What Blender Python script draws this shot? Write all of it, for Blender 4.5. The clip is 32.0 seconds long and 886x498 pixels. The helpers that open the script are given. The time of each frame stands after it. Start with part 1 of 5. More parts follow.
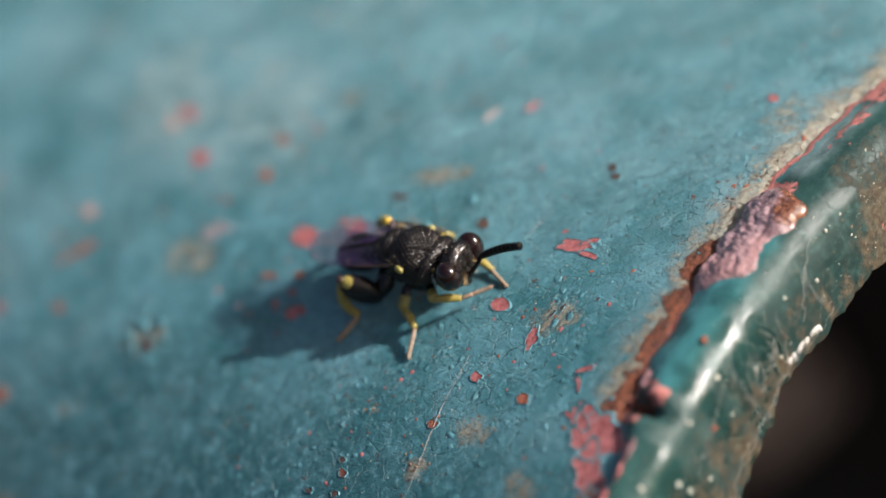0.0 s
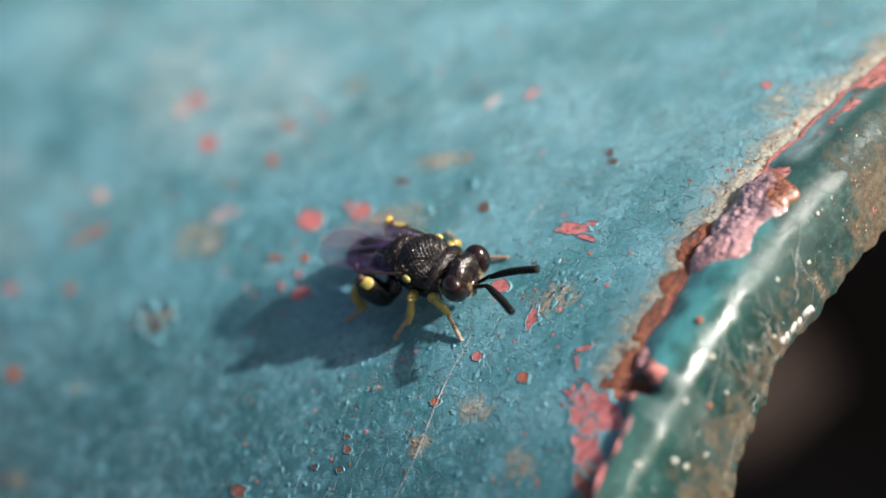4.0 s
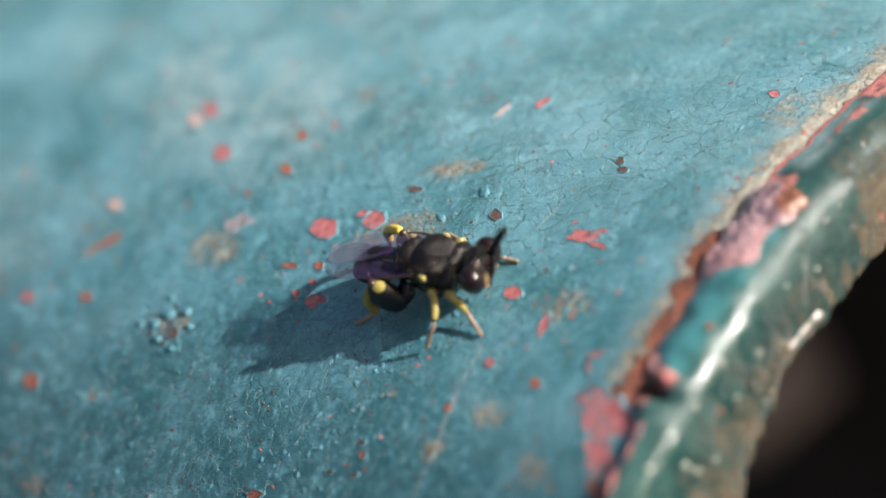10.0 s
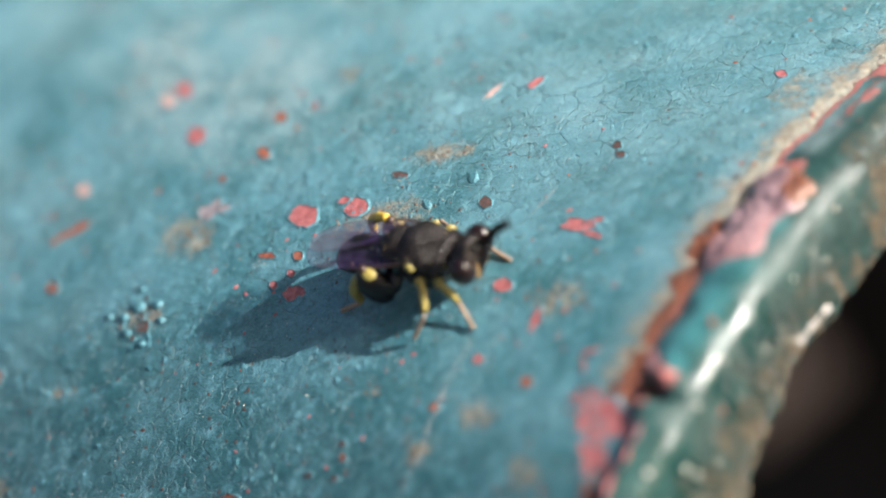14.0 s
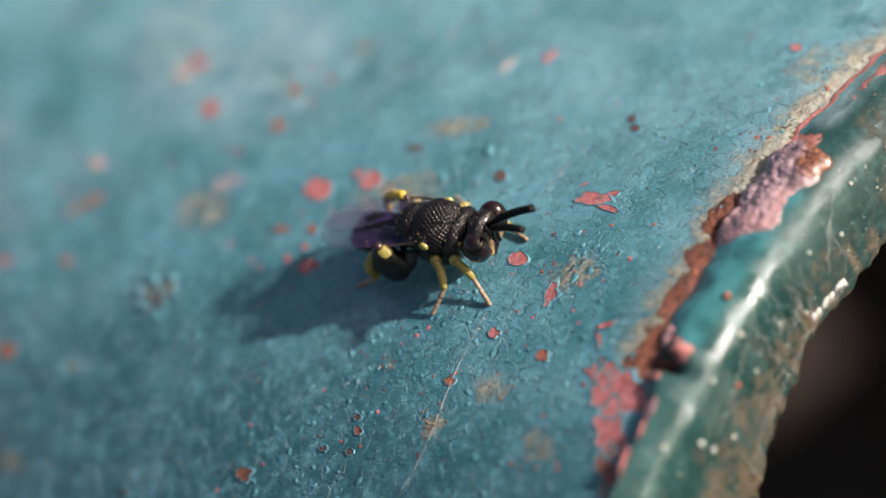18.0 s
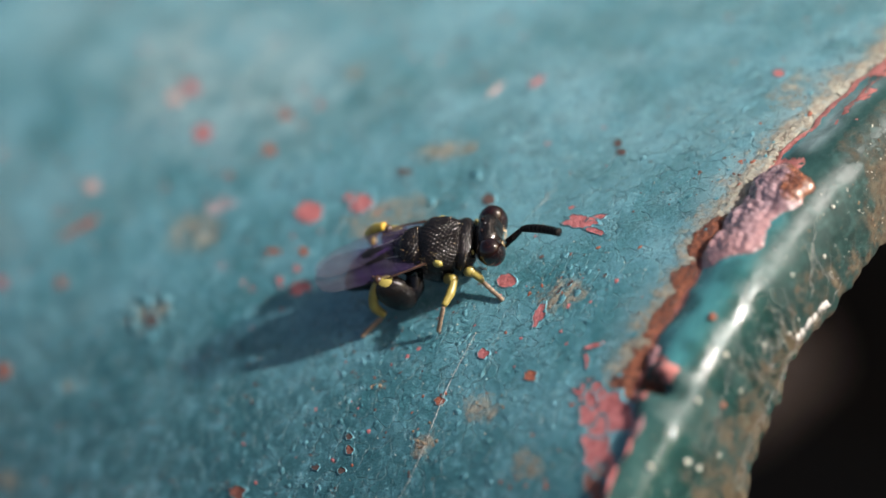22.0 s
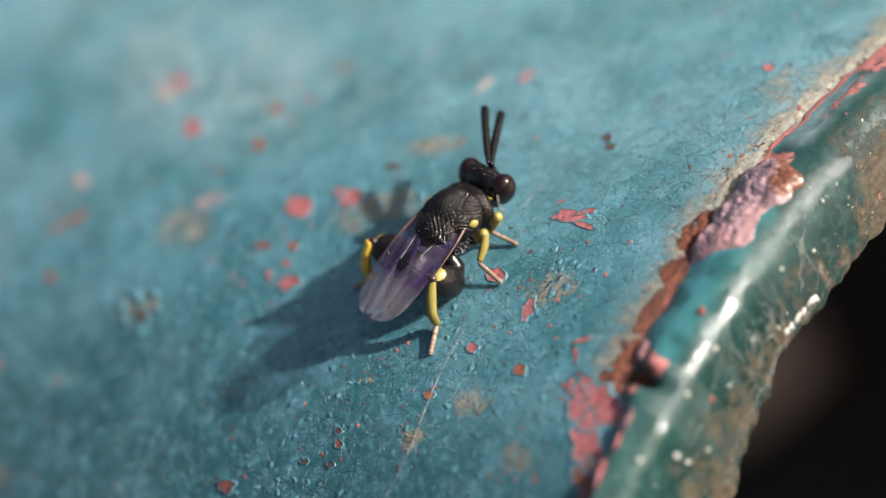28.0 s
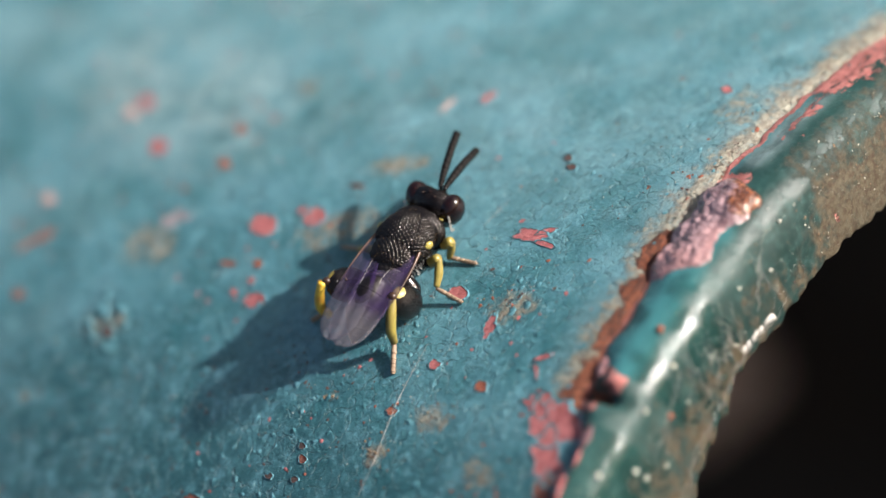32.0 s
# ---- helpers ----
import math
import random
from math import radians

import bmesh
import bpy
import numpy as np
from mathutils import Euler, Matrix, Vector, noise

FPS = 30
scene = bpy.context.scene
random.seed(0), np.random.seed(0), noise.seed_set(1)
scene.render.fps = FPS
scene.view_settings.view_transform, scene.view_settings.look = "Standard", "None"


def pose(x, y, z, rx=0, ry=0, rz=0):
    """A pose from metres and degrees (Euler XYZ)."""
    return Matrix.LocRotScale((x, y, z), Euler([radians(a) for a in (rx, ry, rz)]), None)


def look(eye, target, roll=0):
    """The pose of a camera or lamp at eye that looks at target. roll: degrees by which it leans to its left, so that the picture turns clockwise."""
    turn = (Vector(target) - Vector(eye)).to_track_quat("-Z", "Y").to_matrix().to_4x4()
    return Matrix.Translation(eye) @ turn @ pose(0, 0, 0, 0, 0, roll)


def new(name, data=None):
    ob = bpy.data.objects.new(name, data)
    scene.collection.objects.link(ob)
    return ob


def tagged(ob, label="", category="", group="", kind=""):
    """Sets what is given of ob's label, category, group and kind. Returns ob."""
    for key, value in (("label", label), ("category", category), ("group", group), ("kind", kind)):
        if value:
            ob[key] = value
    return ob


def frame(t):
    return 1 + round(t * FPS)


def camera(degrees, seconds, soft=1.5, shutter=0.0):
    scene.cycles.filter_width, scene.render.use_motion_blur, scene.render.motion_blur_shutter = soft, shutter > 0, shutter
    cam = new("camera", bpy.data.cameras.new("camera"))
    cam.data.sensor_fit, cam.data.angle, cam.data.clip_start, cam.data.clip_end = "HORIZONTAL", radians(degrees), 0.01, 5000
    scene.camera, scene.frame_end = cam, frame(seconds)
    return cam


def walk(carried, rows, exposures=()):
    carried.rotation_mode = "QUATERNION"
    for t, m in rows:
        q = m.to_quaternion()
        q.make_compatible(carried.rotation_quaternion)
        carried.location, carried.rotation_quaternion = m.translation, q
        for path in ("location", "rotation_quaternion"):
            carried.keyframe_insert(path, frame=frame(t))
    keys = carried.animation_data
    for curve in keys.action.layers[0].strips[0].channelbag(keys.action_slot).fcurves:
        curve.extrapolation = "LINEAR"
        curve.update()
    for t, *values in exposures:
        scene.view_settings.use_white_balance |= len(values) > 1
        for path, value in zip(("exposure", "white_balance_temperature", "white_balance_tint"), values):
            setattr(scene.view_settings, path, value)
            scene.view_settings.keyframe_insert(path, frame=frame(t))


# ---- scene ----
# Lengths below are in millimetres unless MM says otherwise: the place is a few centimetres wide.
MM = 0.001
cam = camera(8.0, 32.0, 1.5, 0.3)
CAMERA_ROWS = [
    (0.0, -67.086, -113.161, 110.136, 44.882, 25.047, -53.692),
    (0.5, -67.301, -113.008, 110.715, 44.672, 24.943, -53.762),
    (1.0, -67.811, -113.104, 110.866, 44.645, 24.969, -53.821),
    (1.5, -67.943, -113.204, 110.465, 44.683, 25.080, -53.828),
    (2.0, -67.952, -113.363, 110.421, 44.746, 25.077, -53.736),
    (2.5, -68.280, -113.578, 111.225, 44.698, 24.942, -53.761),
    (3.0, -68.622, -114.091, 111.067, 44.814, 24.961, -53.773),
    (3.5, -69.034, -115.065, 112.217, 44.788, 24.964, -53.773),
    (5.5, -69.828, -117.688, 114.062, 45.011, 24.955, -53.616),
    (6.0, -69.707, -117.250, 115.011, 44.689, 25.083, -53.764),
    (6.5, -70.612, -117.115, 114.495, 44.932, 24.915, -53.603),
    (7.0, -70.241, -117.161, 114.309, 44.912, 25.140, -53.589),
    (7.5, -70.258, -117.269, 115.358, 44.839, 25.017, -53.650),
    (8.0, -71.031, -117.908, 116.122, 44.982, 24.838, -53.635),
    (8.5, -70.453, -118.277, 116.859, 44.576, 25.172, -53.774),
    (9.0, -70.728, -117.922, 116.710, 44.614, 25.140, -53.797),
    (9.5, -71.257, -118.304, 115.446, 45.019, 25.027, -53.633),
    (10.0, -70.450, -116.985, 115.103, 44.673, 25.009, -54.008),
    (10.5, -68.691, -115.492, 112.645, 44.748, 25.103, -53.714),
    (11.0, -68.075, -114.572, 112.614, 44.291, 25.116, -54.028),
    (11.5, -69.062, -114.907, 112.428, 44.601, 24.975, -53.984),
    (12.0, -69.275, -114.838, 113.328, 44.349, 25.009, -54.217),
    (12.5, -69.526, -115.288, 112.750, 44.600, 25.098, -54.007),
    (13.0, -68.720, -114.843, 110.978, 44.768, 25.093, -53.696),
    (13.5, -67.436, -112.164, 111.079, 44.260, 24.761, -54.046),
    (14.0, -65.729, -110.587, 108.404, 44.476, 25.067, -53.917),
    (14.5, -64.780, -107.831, 108.086, 43.920, 24.824, -54.339),
    (16.5, -65.314, -109.536, 109.093, 44.153, 25.076, -54.124),
    (17.0, -66.041, -109.918, 108.878, 44.229, 24.956, -54.163),
    (17.5, -65.739, -109.950, 108.766, 44.108, 25.057, -54.042),
    (18.0, -65.866, -110.175, 108.807, 44.171, 24.970, -53.888),
    (18.5, -66.062, -110.244, 109.010, 44.138, 24.910, -53.959),
    (19.0, -66.306, -110.227, 110.202, 43.881, 24.784, -54.190),
    (19.5, -66.705, -110.563, 110.143, 44.018, 24.774, -54.202),
    (20.0, -66.187, -110.633, 109.982, 43.901, 24.829, -54.115),
    (20.5, -66.210, -110.895, 109.237, 44.129, 25.008, -53.967),
    (21.0, -66.383, -110.770, 109.985, 44.055, 24.927, -54.068),
    (21.5, -66.400, -111.069, 110.368, 44.187, 24.804, -53.938),
    (22.0, -67.216, -111.618, 111.329, 44.138, 24.768, -54.196),
    (22.5, -66.836, -111.803, 111.566, 43.996, 24.909, -54.075),
    (23.0, -66.617, -111.046, 110.416, 44.141, 24.840, -54.009),
    (23.5, -66.289, -110.888, 109.600, 44.227, 24.855, -54.148),
    (24.0, -65.643, -110.815, 109.892, 44.078, 24.838, -54.343),
    (24.5, -66.775, -111.518, 110.234, 44.436, 24.646, -54.243),
    (25.0, -67.028, -111.611, 110.760, 44.342, 24.526, -54.237),
    (25.5, -66.885, -111.738, 111.371, 44.153, 24.691, -54.376),
    (27.5, -67.697, -112.179, 111.558, 44.237, 24.518, -54.294),
    (28.0, -67.342, -111.803, 110.972, 44.213, 24.720, -54.177),
    (28.5, -66.240, -111.149, 110.463, 43.911, 24.918, -54.194),
    (29.0, -66.576, -110.785, 110.432, 43.966, 24.601, -54.203),
    (29.5, -66.674, -110.467, 110.569, 43.952, 24.485, -54.222),
    (30.0, -66.854, -110.839, 110.668, 44.032, 24.600, -54.235),
    (30.5, -66.462, -111.111, 111.325, 44.055, 24.608, -54.157),
    (31.0, -66.753, -111.882, 112.512, 44.032, 24.603, -54.297),
    (31.5, -68.279, -112.985, 113.016, 44.282, 24.400, -54.425),
    (32.0, -68.410, -113.260, 112.802, 44.269, 24.300, -54.370),
]
walk(cam, [(t, pose(x * MM, y * MM, z * MM, rx, ry, rz)) for t, x, y, z, rx, ry, rz in CAMERA_ROWS],
     [(0, 0.62), (1, 0.85), (2, 1.03), (3, 1.03), (6, 1.00), (7, 0.97), (8, 1.11), (9, 1.07), (11, 0.99), (14, 1.12), (17, 0.93), (18, 0.84), (19, 0.82), (23, 0.73), (25, 0.74), (28, 0.87), (30, 0.93), (32, 0.86)])

# ---- light: a low sun over the tube's open end, and the sky ----
SUN_FROM = Vector((1.52, -2.44, 1.20)).normalized()
world = bpy.data.worlds.new("world")
scene.world = world
world.use_nodes = True
wn = world.node_tree.nodes
sky = wn.new("ShaderNodeTexSky")
sky.sky_type, sky.sun_disc = "NISHITA", False
sky.sun_elevation = math.asin(SUN_FROM.z)
sky.sun_rotation = math.atan2(SUN_FROM.x, SUN_FROM.y)
sky.dust_density, sky.air_density, sky.ozone_density = 5.0, 1.0, 0.8
wn["Background"].inputs[1].default_value = 0.075
world.node_tree.links.new(sky.outputs[0], wn["Background"].inputs[0])
sun = new("sun", bpy.data.lights.new("sun", "SUN"))
sun.data.energy, sun.data.angle, sun.data.color = 5.2, radians(1.2), (1.0, 0.97, 0.93)
sun.matrix_world = look(SUN_FROM, (0, 0, 0))


# ---- helpers ----
def part(name, bm, material, parent=None, label="", at=(0, 0, 0), smooth=True):
    """Links a bmesh, in millimetres round its own origin, as one mesh object; at: its place in its parent, in millimetres."""
    me = bpy.data.meshes.new(name)
    bmesh.ops.transform(bm, matrix=Matrix.Scale(MM, 4), verts=bm.verts)
    bm.normal_update()
    bm.to_mesh(me)
    bm.free()
    for m in material if isinstance(material, (list, tuple)) else [material]:
        me.materials.append(m)
    if smooth:
        me.shade_smooth()
    ob = new(name, me)
    ob.location = [a * MM for a in at]
    if parent is not None:
        ob.parent = parent
    if label:
        tagged(ob, label)
    return ob


def sheet_mesh(name, columns, material, parent, fields=None, label="", closed=False):
    """A grid surface from columns of points (millimetres), with named float fields a point each."""
    nu, nv = len(columns), len(columns[0])
    verts = [tuple(c * MM for c in p) for col in columns for p in col]
    faces = []
    for i in range(nu if closed else nu - 1):
        for j in range(nv - 1):
            a, b = i * nv + j, ((i + 1) % nu) * nv + j
            faces.append((a, b, b + 1, a + 1))
    me = bpy.data.meshes.new(name)
    me.from_pydata(verts, [], faces)
    for key, values in (fields or {}).items():
        me.attributes.new(key, "FLOAT", "POINT").data.foreach_set("value", np.asarray(values, dtype=np.float32))
    me.materials.append(material)
    me.shade_smooth()
    ob = new(name, me)
    ob.parent = parent
    if label:
        tagged(ob, label)
    return ob


def smooth_step(a, b, x):
    t = min(1.0, max(0.0, (x - a) / (b - a)))
    return t * t * (3 - 2 * t)


def n3(x, y, z=0.0, f=1.0):
    return noise.noise(Vector((x * f, y * f, z * f)))


def fractal(x, y, z=0.0, f=1.0):
    return n3(x, y, z, f) + 0.5 * n3(x, y, z + 7, f * 2.1) + 0.25 * n3(x, y, z + 13, f * 4.3)


def ellipsoid(bm, c, s, rot=(0, 0, 0), seg=24, rings=16, shape=None):
    """Adds an ellipsoid; shape(unit vector) may give a factor on its radius."""
    made = bmesh.ops.create_uvsphere(bm, u_segments=seg, v_segments=rings, radius=1.0)["verts"]
    turn = Euler([radians(a) for a in rot]).to_matrix()
    for v in made:
        k = shape(v.co.copy()) if shape else 1.0
        v.co = Vector(c) + turn @ Vector((v.co.x * s[0] * k, v.co.y * s[1] * k, v.co.z * s[2] * k))
    return made


def curve_points(points, n):
    """A smooth line (Catmull-Rom) through points, in n steps."""
    pts = [Vector(p) for p in points]
    pts = [2 * pts[0] - pts[1]] + pts + [2 * pts[-1] - pts[-2]]
    out = []
    for k in range(n + 1):
        u = k / n * (len(pts) - 3)
        i = min(int(u), len(pts) - 4)
        t = u - i
        a, b, c, d = pts[i:i + 4]
        out.append(0.5 * (2 * b + (c - a) * t + (2 * a - 5 * b + 4 * c - d) * t * t + (3 * b - a - 3 * c + d) * t ** 3))
    return out


def limb(bm, points, radii, n=16, seg=10, flat=1.0, caps=True):
    """A tapering tube along a smooth line; radii are spread evenly along it. flat: its width across y."""
    line = curve_points(points, n)
    rings = []
    for k, p in enumerate(line):
        d = (line[min(k + 1, n)] - line[max(k - 1, 0)]).normalized()
        side = d.cross(Vector((0.13, 1.0, 0.21))).normalized()
        up = side.cross(d)
        u = k / n * (len(radii) - 1)
        i = min(int(u), len(radii) - 2)
        r = radii[i] + (radii[i + 1] - radii[i]) * (u - i)
        rings.append([bm.verts.new(p + side * math.cos(a) * r + up * math.sin(a) * r * flat)
                      for a in [2 * math.pi * q / seg for q in range(seg)]])
    for a, b in zip(rings, rings[1:]):
        for q in range(seg):
            bm.faces.new((a[q], a[(q + 1) % seg], b[(q + 1) % seg], b[q]))
    if caps:
        bm.faces.new(rings[0][::-1])
        bm.faces.new(rings[-1])


# ---- materials ----
class Nodes:
    """Short hand for building one node material, with coordinates in millimetres of the object."""

    def __init__(self, name):
        self.m = bpy.data.materials.new(name)
        self.m.use_nodes = True
        self.t = self.m.node_tree
        self.b = self.t.nodes["Principled BSDF"]
        co = self.t.nodes.new("ShaderNodeTexCoord")
        mp = self.add("ShaderNodeVectorMath", operation="SCALE")
        self.link(co.outputs["Object"], mp.inputs[0])
        mp.inputs["Scale"].default_value = 1 / MM
        self.co = mp.outputs[0]

    def add(self, kind, **settings):
        n = self.t.nodes.new(kind)
        if "operation" in settings:
            n.operation = settings["operation"]
        return n

    def link(self, a, b):
        self.t.links.new(a, b)

    def put(self, socket, value):
        if isinstance(value, bpy.types.NodeSocket):
            self.link(value, socket)
        else:
            socket.default_value = value

    def noise(self, scale, detail=4.0, rough=0.6, distort=0.0):
        n = self.add("ShaderNodeTexNoise")
        self.link(self.co, n.inputs["Vector"])
        n.inputs["Scale"].default_value, n.inputs["Detail"].default_value = scale, detail
        n.inputs["Roughness"].default_value, n.inputs["Distortion"].default_value = rough, distort
        return n.outputs["Fac"]

    def cells(self, scale, feature="F1", vector=None, rand=1.0):
        n = self.add("ShaderNodeTexVoronoi")
        n.feature = feature
        self.link(vector or self.co, n.inputs["Vector"])
        n.inputs["Scale"].default_value = scale
        n.inputs["Randomness"].default_value = rand
        return n.outputs["Distance"]

    def math(self, op, a, b=0.0, c=0.0):
        n = self.add("ShaderNodeMath", operation=op)
        for s, v in zip(n.inputs, (a, b, c)):
            self.put(s, v)
        return n.outputs[0]

    def ramp(self, x, lo, hi, to_lo=0.0, to_hi=1.0):
        n = self.add("ShaderNodeMapRange")
        n.interpolation_type = "SMOOTHSTEP"
        for s, v in zip(n.inputs, (x, lo, hi, to_lo, to_hi)):
            self.put(s, v)
        return n.outputs[0]

    def mix(self, f, a, b):
        n = self.add("ShaderNodeMix")
        n.data_type = "RGBA"
        self.put(n.inputs[0], f)
        for s, v in ((n.inputs[6], a), (n.inputs[7], b)):
            self.put(s, (*v, 1.0) if isinstance(v, tuple) else v)
        return n.outputs[2]

    def field(self, name):
        n = self.add("ShaderNodeAttribute")
        n.attribute_name = name
        return n.outputs["Fac"]

    def bump(self, height, depth):
        n = self.add("ShaderNodeBump")
        self.put(n.inputs["Height"], height)
        n.inputs["Distance"].default_value = depth * MM
        n.inputs["Strength"].default_value = 1.0
        if self.b.inputs["Normal"].links:
            self.link(self.b.inputs["Normal"].links[0].from_socket, n.inputs["Normal"])
        self.link(n.outputs[0], self.b.inputs["Normal"])

    def done(self, color=None, rough=None, metal=None, **more):
        for key, v in (("Base Color", color), ("Roughness", rough), ("Metallic", metal), *more.items()):
            if v is not None:
                self.put(self.b.inputs[key], (*v, 1.0) if isinstance(v, tuple) else v)
        return self.m


def make_paint(name, deep, pale, gloss, grain, dirt):
    """Aged oil paint: crackled, chalked in patches, sky sheen and glints painted in, darkened, stained by rust and worn
    to the primer where the fields say.
    """
    n = Nodes(name)
    big, mid, fine = n.noise(0.28, 3), n.noise(1.7, 5), n.noise(15.0, 4)
    col = n.mix(n.ramp(big, 0.3, 0.72), deep, pale)
    col = n.mix(n.math("MULTIPLY", n.ramp(mid, 0.52, 0.75), 0.5), col, tuple(min(1.0, c * 1.5 + 0.03) for c in pale))
    # darker where the field says
    col = n.mix(n.math("MULTIPLY", n.field("darken"), n.ramp(mid, 0.75, 0.35, 0.35, 1.0)), col, tuple(c * 0.62 for c in deep))
    col = n.mix(n.math("MULTIPLY", n.ramp(fine, 0.54, 0.7), 0.6), col, tuple(c * 0.4 for c in deep))
    col = n.mix(n.math("MULTIPLY", n.ramp(n.noise(21.0, 3), 0.68, 0.78), 0.5), col, (0.36, 0.46, 0.46))
    mott = n.noise(4.5, 7, 0.7)
    col = n.mix(n.math("MULTIPLY", n.ramp(mott, 0.5, 0.72), 0.55), col, tuple(min(1.0, c * 1.35 + 0.02) for c in pale))
    col = n.mix(n.math("MULTIPLY", n.ramp(mott, 0.48, 0.3), 0.6), col, tuple(c * 0.6 for c in deep))
    # chalk patches, and the sky's sheen on the far paint put into the colour
    chalk_sheen = n.math("MULTIPLY", n.field("chalk_sheen"), n.ramp(n.noise(0.9, 6, 0.7), 0.2, 0.85))
    col = n.mix(chalk_sheen, col, (0.27, 0.36, 0.37))
    col = n.mix(n.math("MULTIPLY", n.field("teal"), n.ramp(mid, 0.25, 0.6, 0.6, 1.0)), col, (0.050, 0.185, 0.200))
    rust = n.ramp(n.math("ADD", n.field("rust"), n.math("MULTIPLY", n.math("SUBTRACT", n.noise(2.6, 8, 0.75, 0.15), 0.5), 2.0)), 0.42, 0.95)
    col = n.mix(n.math("MULTIPLY", rust, 0.66), col, n.mix(n.ramp(n.noise(6.0, 3), 0.35, 0.65), dirt, tuple(c * f for c, f in zip(dirt, (0.6, 0.4, 0.3)))))
    oxide = n.ramp(n.math("ADD", n.field("oxide"), n.math("MULTIPLY", n.math("SUBTRACT", n.noise(3.4, 7, 0.75), 0.5), 2.0)), 0.45, 0.66)
    col = n.mix(oxide, col, n.mix(n.ramp(n.noise(4.5, 7, 0.8), 0.38, 0.60), (0.40, 0.125, 0.06), (0.085, 0.028, 0.02)))
    bare = n.ramp(n.math("ADD", n.field("primer"), n.math("MULTIPLY", n.math("SUBTRACT", n.noise(4.0, 6, 0.7), 0.5), 0.9)), 0.48, 0.56)
    prim = n.mix(n.ramp(n.noise(5.0, 5, 0.7), 0.35, 0.68), (0.50, 0.19, 0.17), (0.26, 0.08, 0.07))
    col = n.mix(bare, col, prim)
    warp = n.add("ShaderNodeVectorMath", operation="ADD")
    wn_ = n.add("ShaderNodeTexNoise")
    n.link(n.co, wn_.inputs["Vector"])
    wn_.inputs["Scale"].default_value = 1.6
    n.link(n.co, warp.inputs[0])
    soften = n.add("ShaderNodeVectorMath", operation="SCALE")
    soften.inputs["Scale"].default_value = 0.4
    n.link(wn_.outputs["Color"], soften.inputs[0])
    n.link(soften.outputs[0], warp.inputs[1])
    wander, jag, small = n.add("ShaderNodeVectorMath", operation="ADD"), n.add("ShaderNodeTexNoise"), n.add("ShaderNodeVectorMath", operation="SCALE")
    n.link(n.co, jag.inputs["Vector"])
    jag.inputs["Scale"].default_value, small.inputs["Scale"].default_value = 6.5, 0.16
    n.link(jag.outputs["Color"], small.inputs[0])
    n.link(warp.outputs[0], wander.inputs[0])
    n.link(small.outputs[0], wander.inputs[1])
    warp = wander
    patch = n.math("MULTIPLY", n.field("crack"), n.ramp(n.noise(0.5, 3), 0.28, 0.48))
    lines = n.ramp(n.cells(1.5, "DISTANCE_TO_EDGE", warp.outputs[0]), 0.0, 0.022, 1.0, 0.0)
    lines2 = n.ramp(n.cells(3.1, "DISTANCE_TO_EDGE", warp.outputs[0]), 0.0, 0.030, 1.0, 0.0)
    broken = n.math("MULTIPLY", patch, n.ramp(n.noise(2.4, 3), 0.42, 0.54))
    crack = n.math("MULTIPLY", broken, n.math("MAXIMUM", lines, n.math("MULTIPLY", lines2, n.ramp(mid, 0.48, 0.6))))
    col = n.mix(n.math("MULTIPLY", crack, 0.65), col, n.mix(rust, tuple(min(1.0, c * 1.7 + 0.08) for c in pale), (0.05, 0.03, 0.02)))
    core = n.math("MULTIPLY", broken, n.ramp(n.cells(1.5, "DISTANCE_TO_EDGE", warp.outputs[0]), 0.0, 0.010, 1.0, 0.0))
    col = n.mix(n.math("MULTIPLY", core, 0.5), col, tuple(c * 0.25 for c in deep))
    # tiny white glints painted into the colour at random
    glints = n.ramp(n.noise(31.0, 2), 0.70, 0.78)
    col = n.mix(n.math("MULTIPLY", glints, 0.7), col, (0.52, 0.56, 0.55))
    n.bump(n.noise(2.2, 4), 0.05 * grain)
    n.bump(n.noise(13.0, 6, 0.7), 0.036 * grain)
    n.bump(n.noise(46.0, 3), 0.0045 * (0.1 + 0.9 * grain))
    n.bump(n.ramp(n.cells(2.3), 0.0, 0.16, 1.0, 0.0), 0.02 * grain)
    n.bump(n.math("MULTIPLY", crack, -1.0), 0.11)
    n.bump(n.math("MULTIPLY", bare, -1.0), 0.03)
    n.bump(n.math("MULTIPLY", oxide, n.noise(7.0, 6, 0.8)), 0.22)
    n.bump(n.math("MULTIPLY", rust, n.noise(9.0, 4)), 0.04)
    gloss = n.math("ADD", gloss, n.math("MULTIPLY", n.ramp(n.noise(0.75, 3), 0.42, 0.68), 0.16 * grain))
    rough = n.math("ADD", gloss, n.math("ADD", n.math("MULTIPLY", n.math("MAXIMUM", n.math("MAXIMUM", rust, oxide), bare), 0.25), n.math("MULTIPLY", fine, 0.16 * grain)))
    rough = n.math("MINIMUM", n.math("ADD", rough, n.math("MULTIPLY", n.field("dull"), 0.42)), 1.0)
    return n.done(col, rough, **{"Specular IOR Level": 0.42})


PAINT = make_paint("teal_paint", (0.029, 0.124, 0.147), (0.110, 0.262, 0.315), 0.23, 1.0, (0.42, 0.34, 0.23))
RIM_PAINT = make_paint("green_paint", (0.007, 0.030, 0.027), (0.016, 0.055, 0.050), 0.09, 0.19, (0.115, 0.085, 0.05))


def make_plain(name, color, other, scale, rough, depth=0.02, metal=0.0, spec=0.5):
    n = Nodes(name)
    f = n.ramp(n.noise(scale, 6, 0.7), 0.32, 0.68)
    n.bump(n.noise(scale * 2.5, 5, 0.7), depth)
    return n.done(n.mix(f, color, other), n.math("ADD", rough, n.math("MULTIPLY", f, 0.15)), metal, **{"Specular IOR Level": spec})


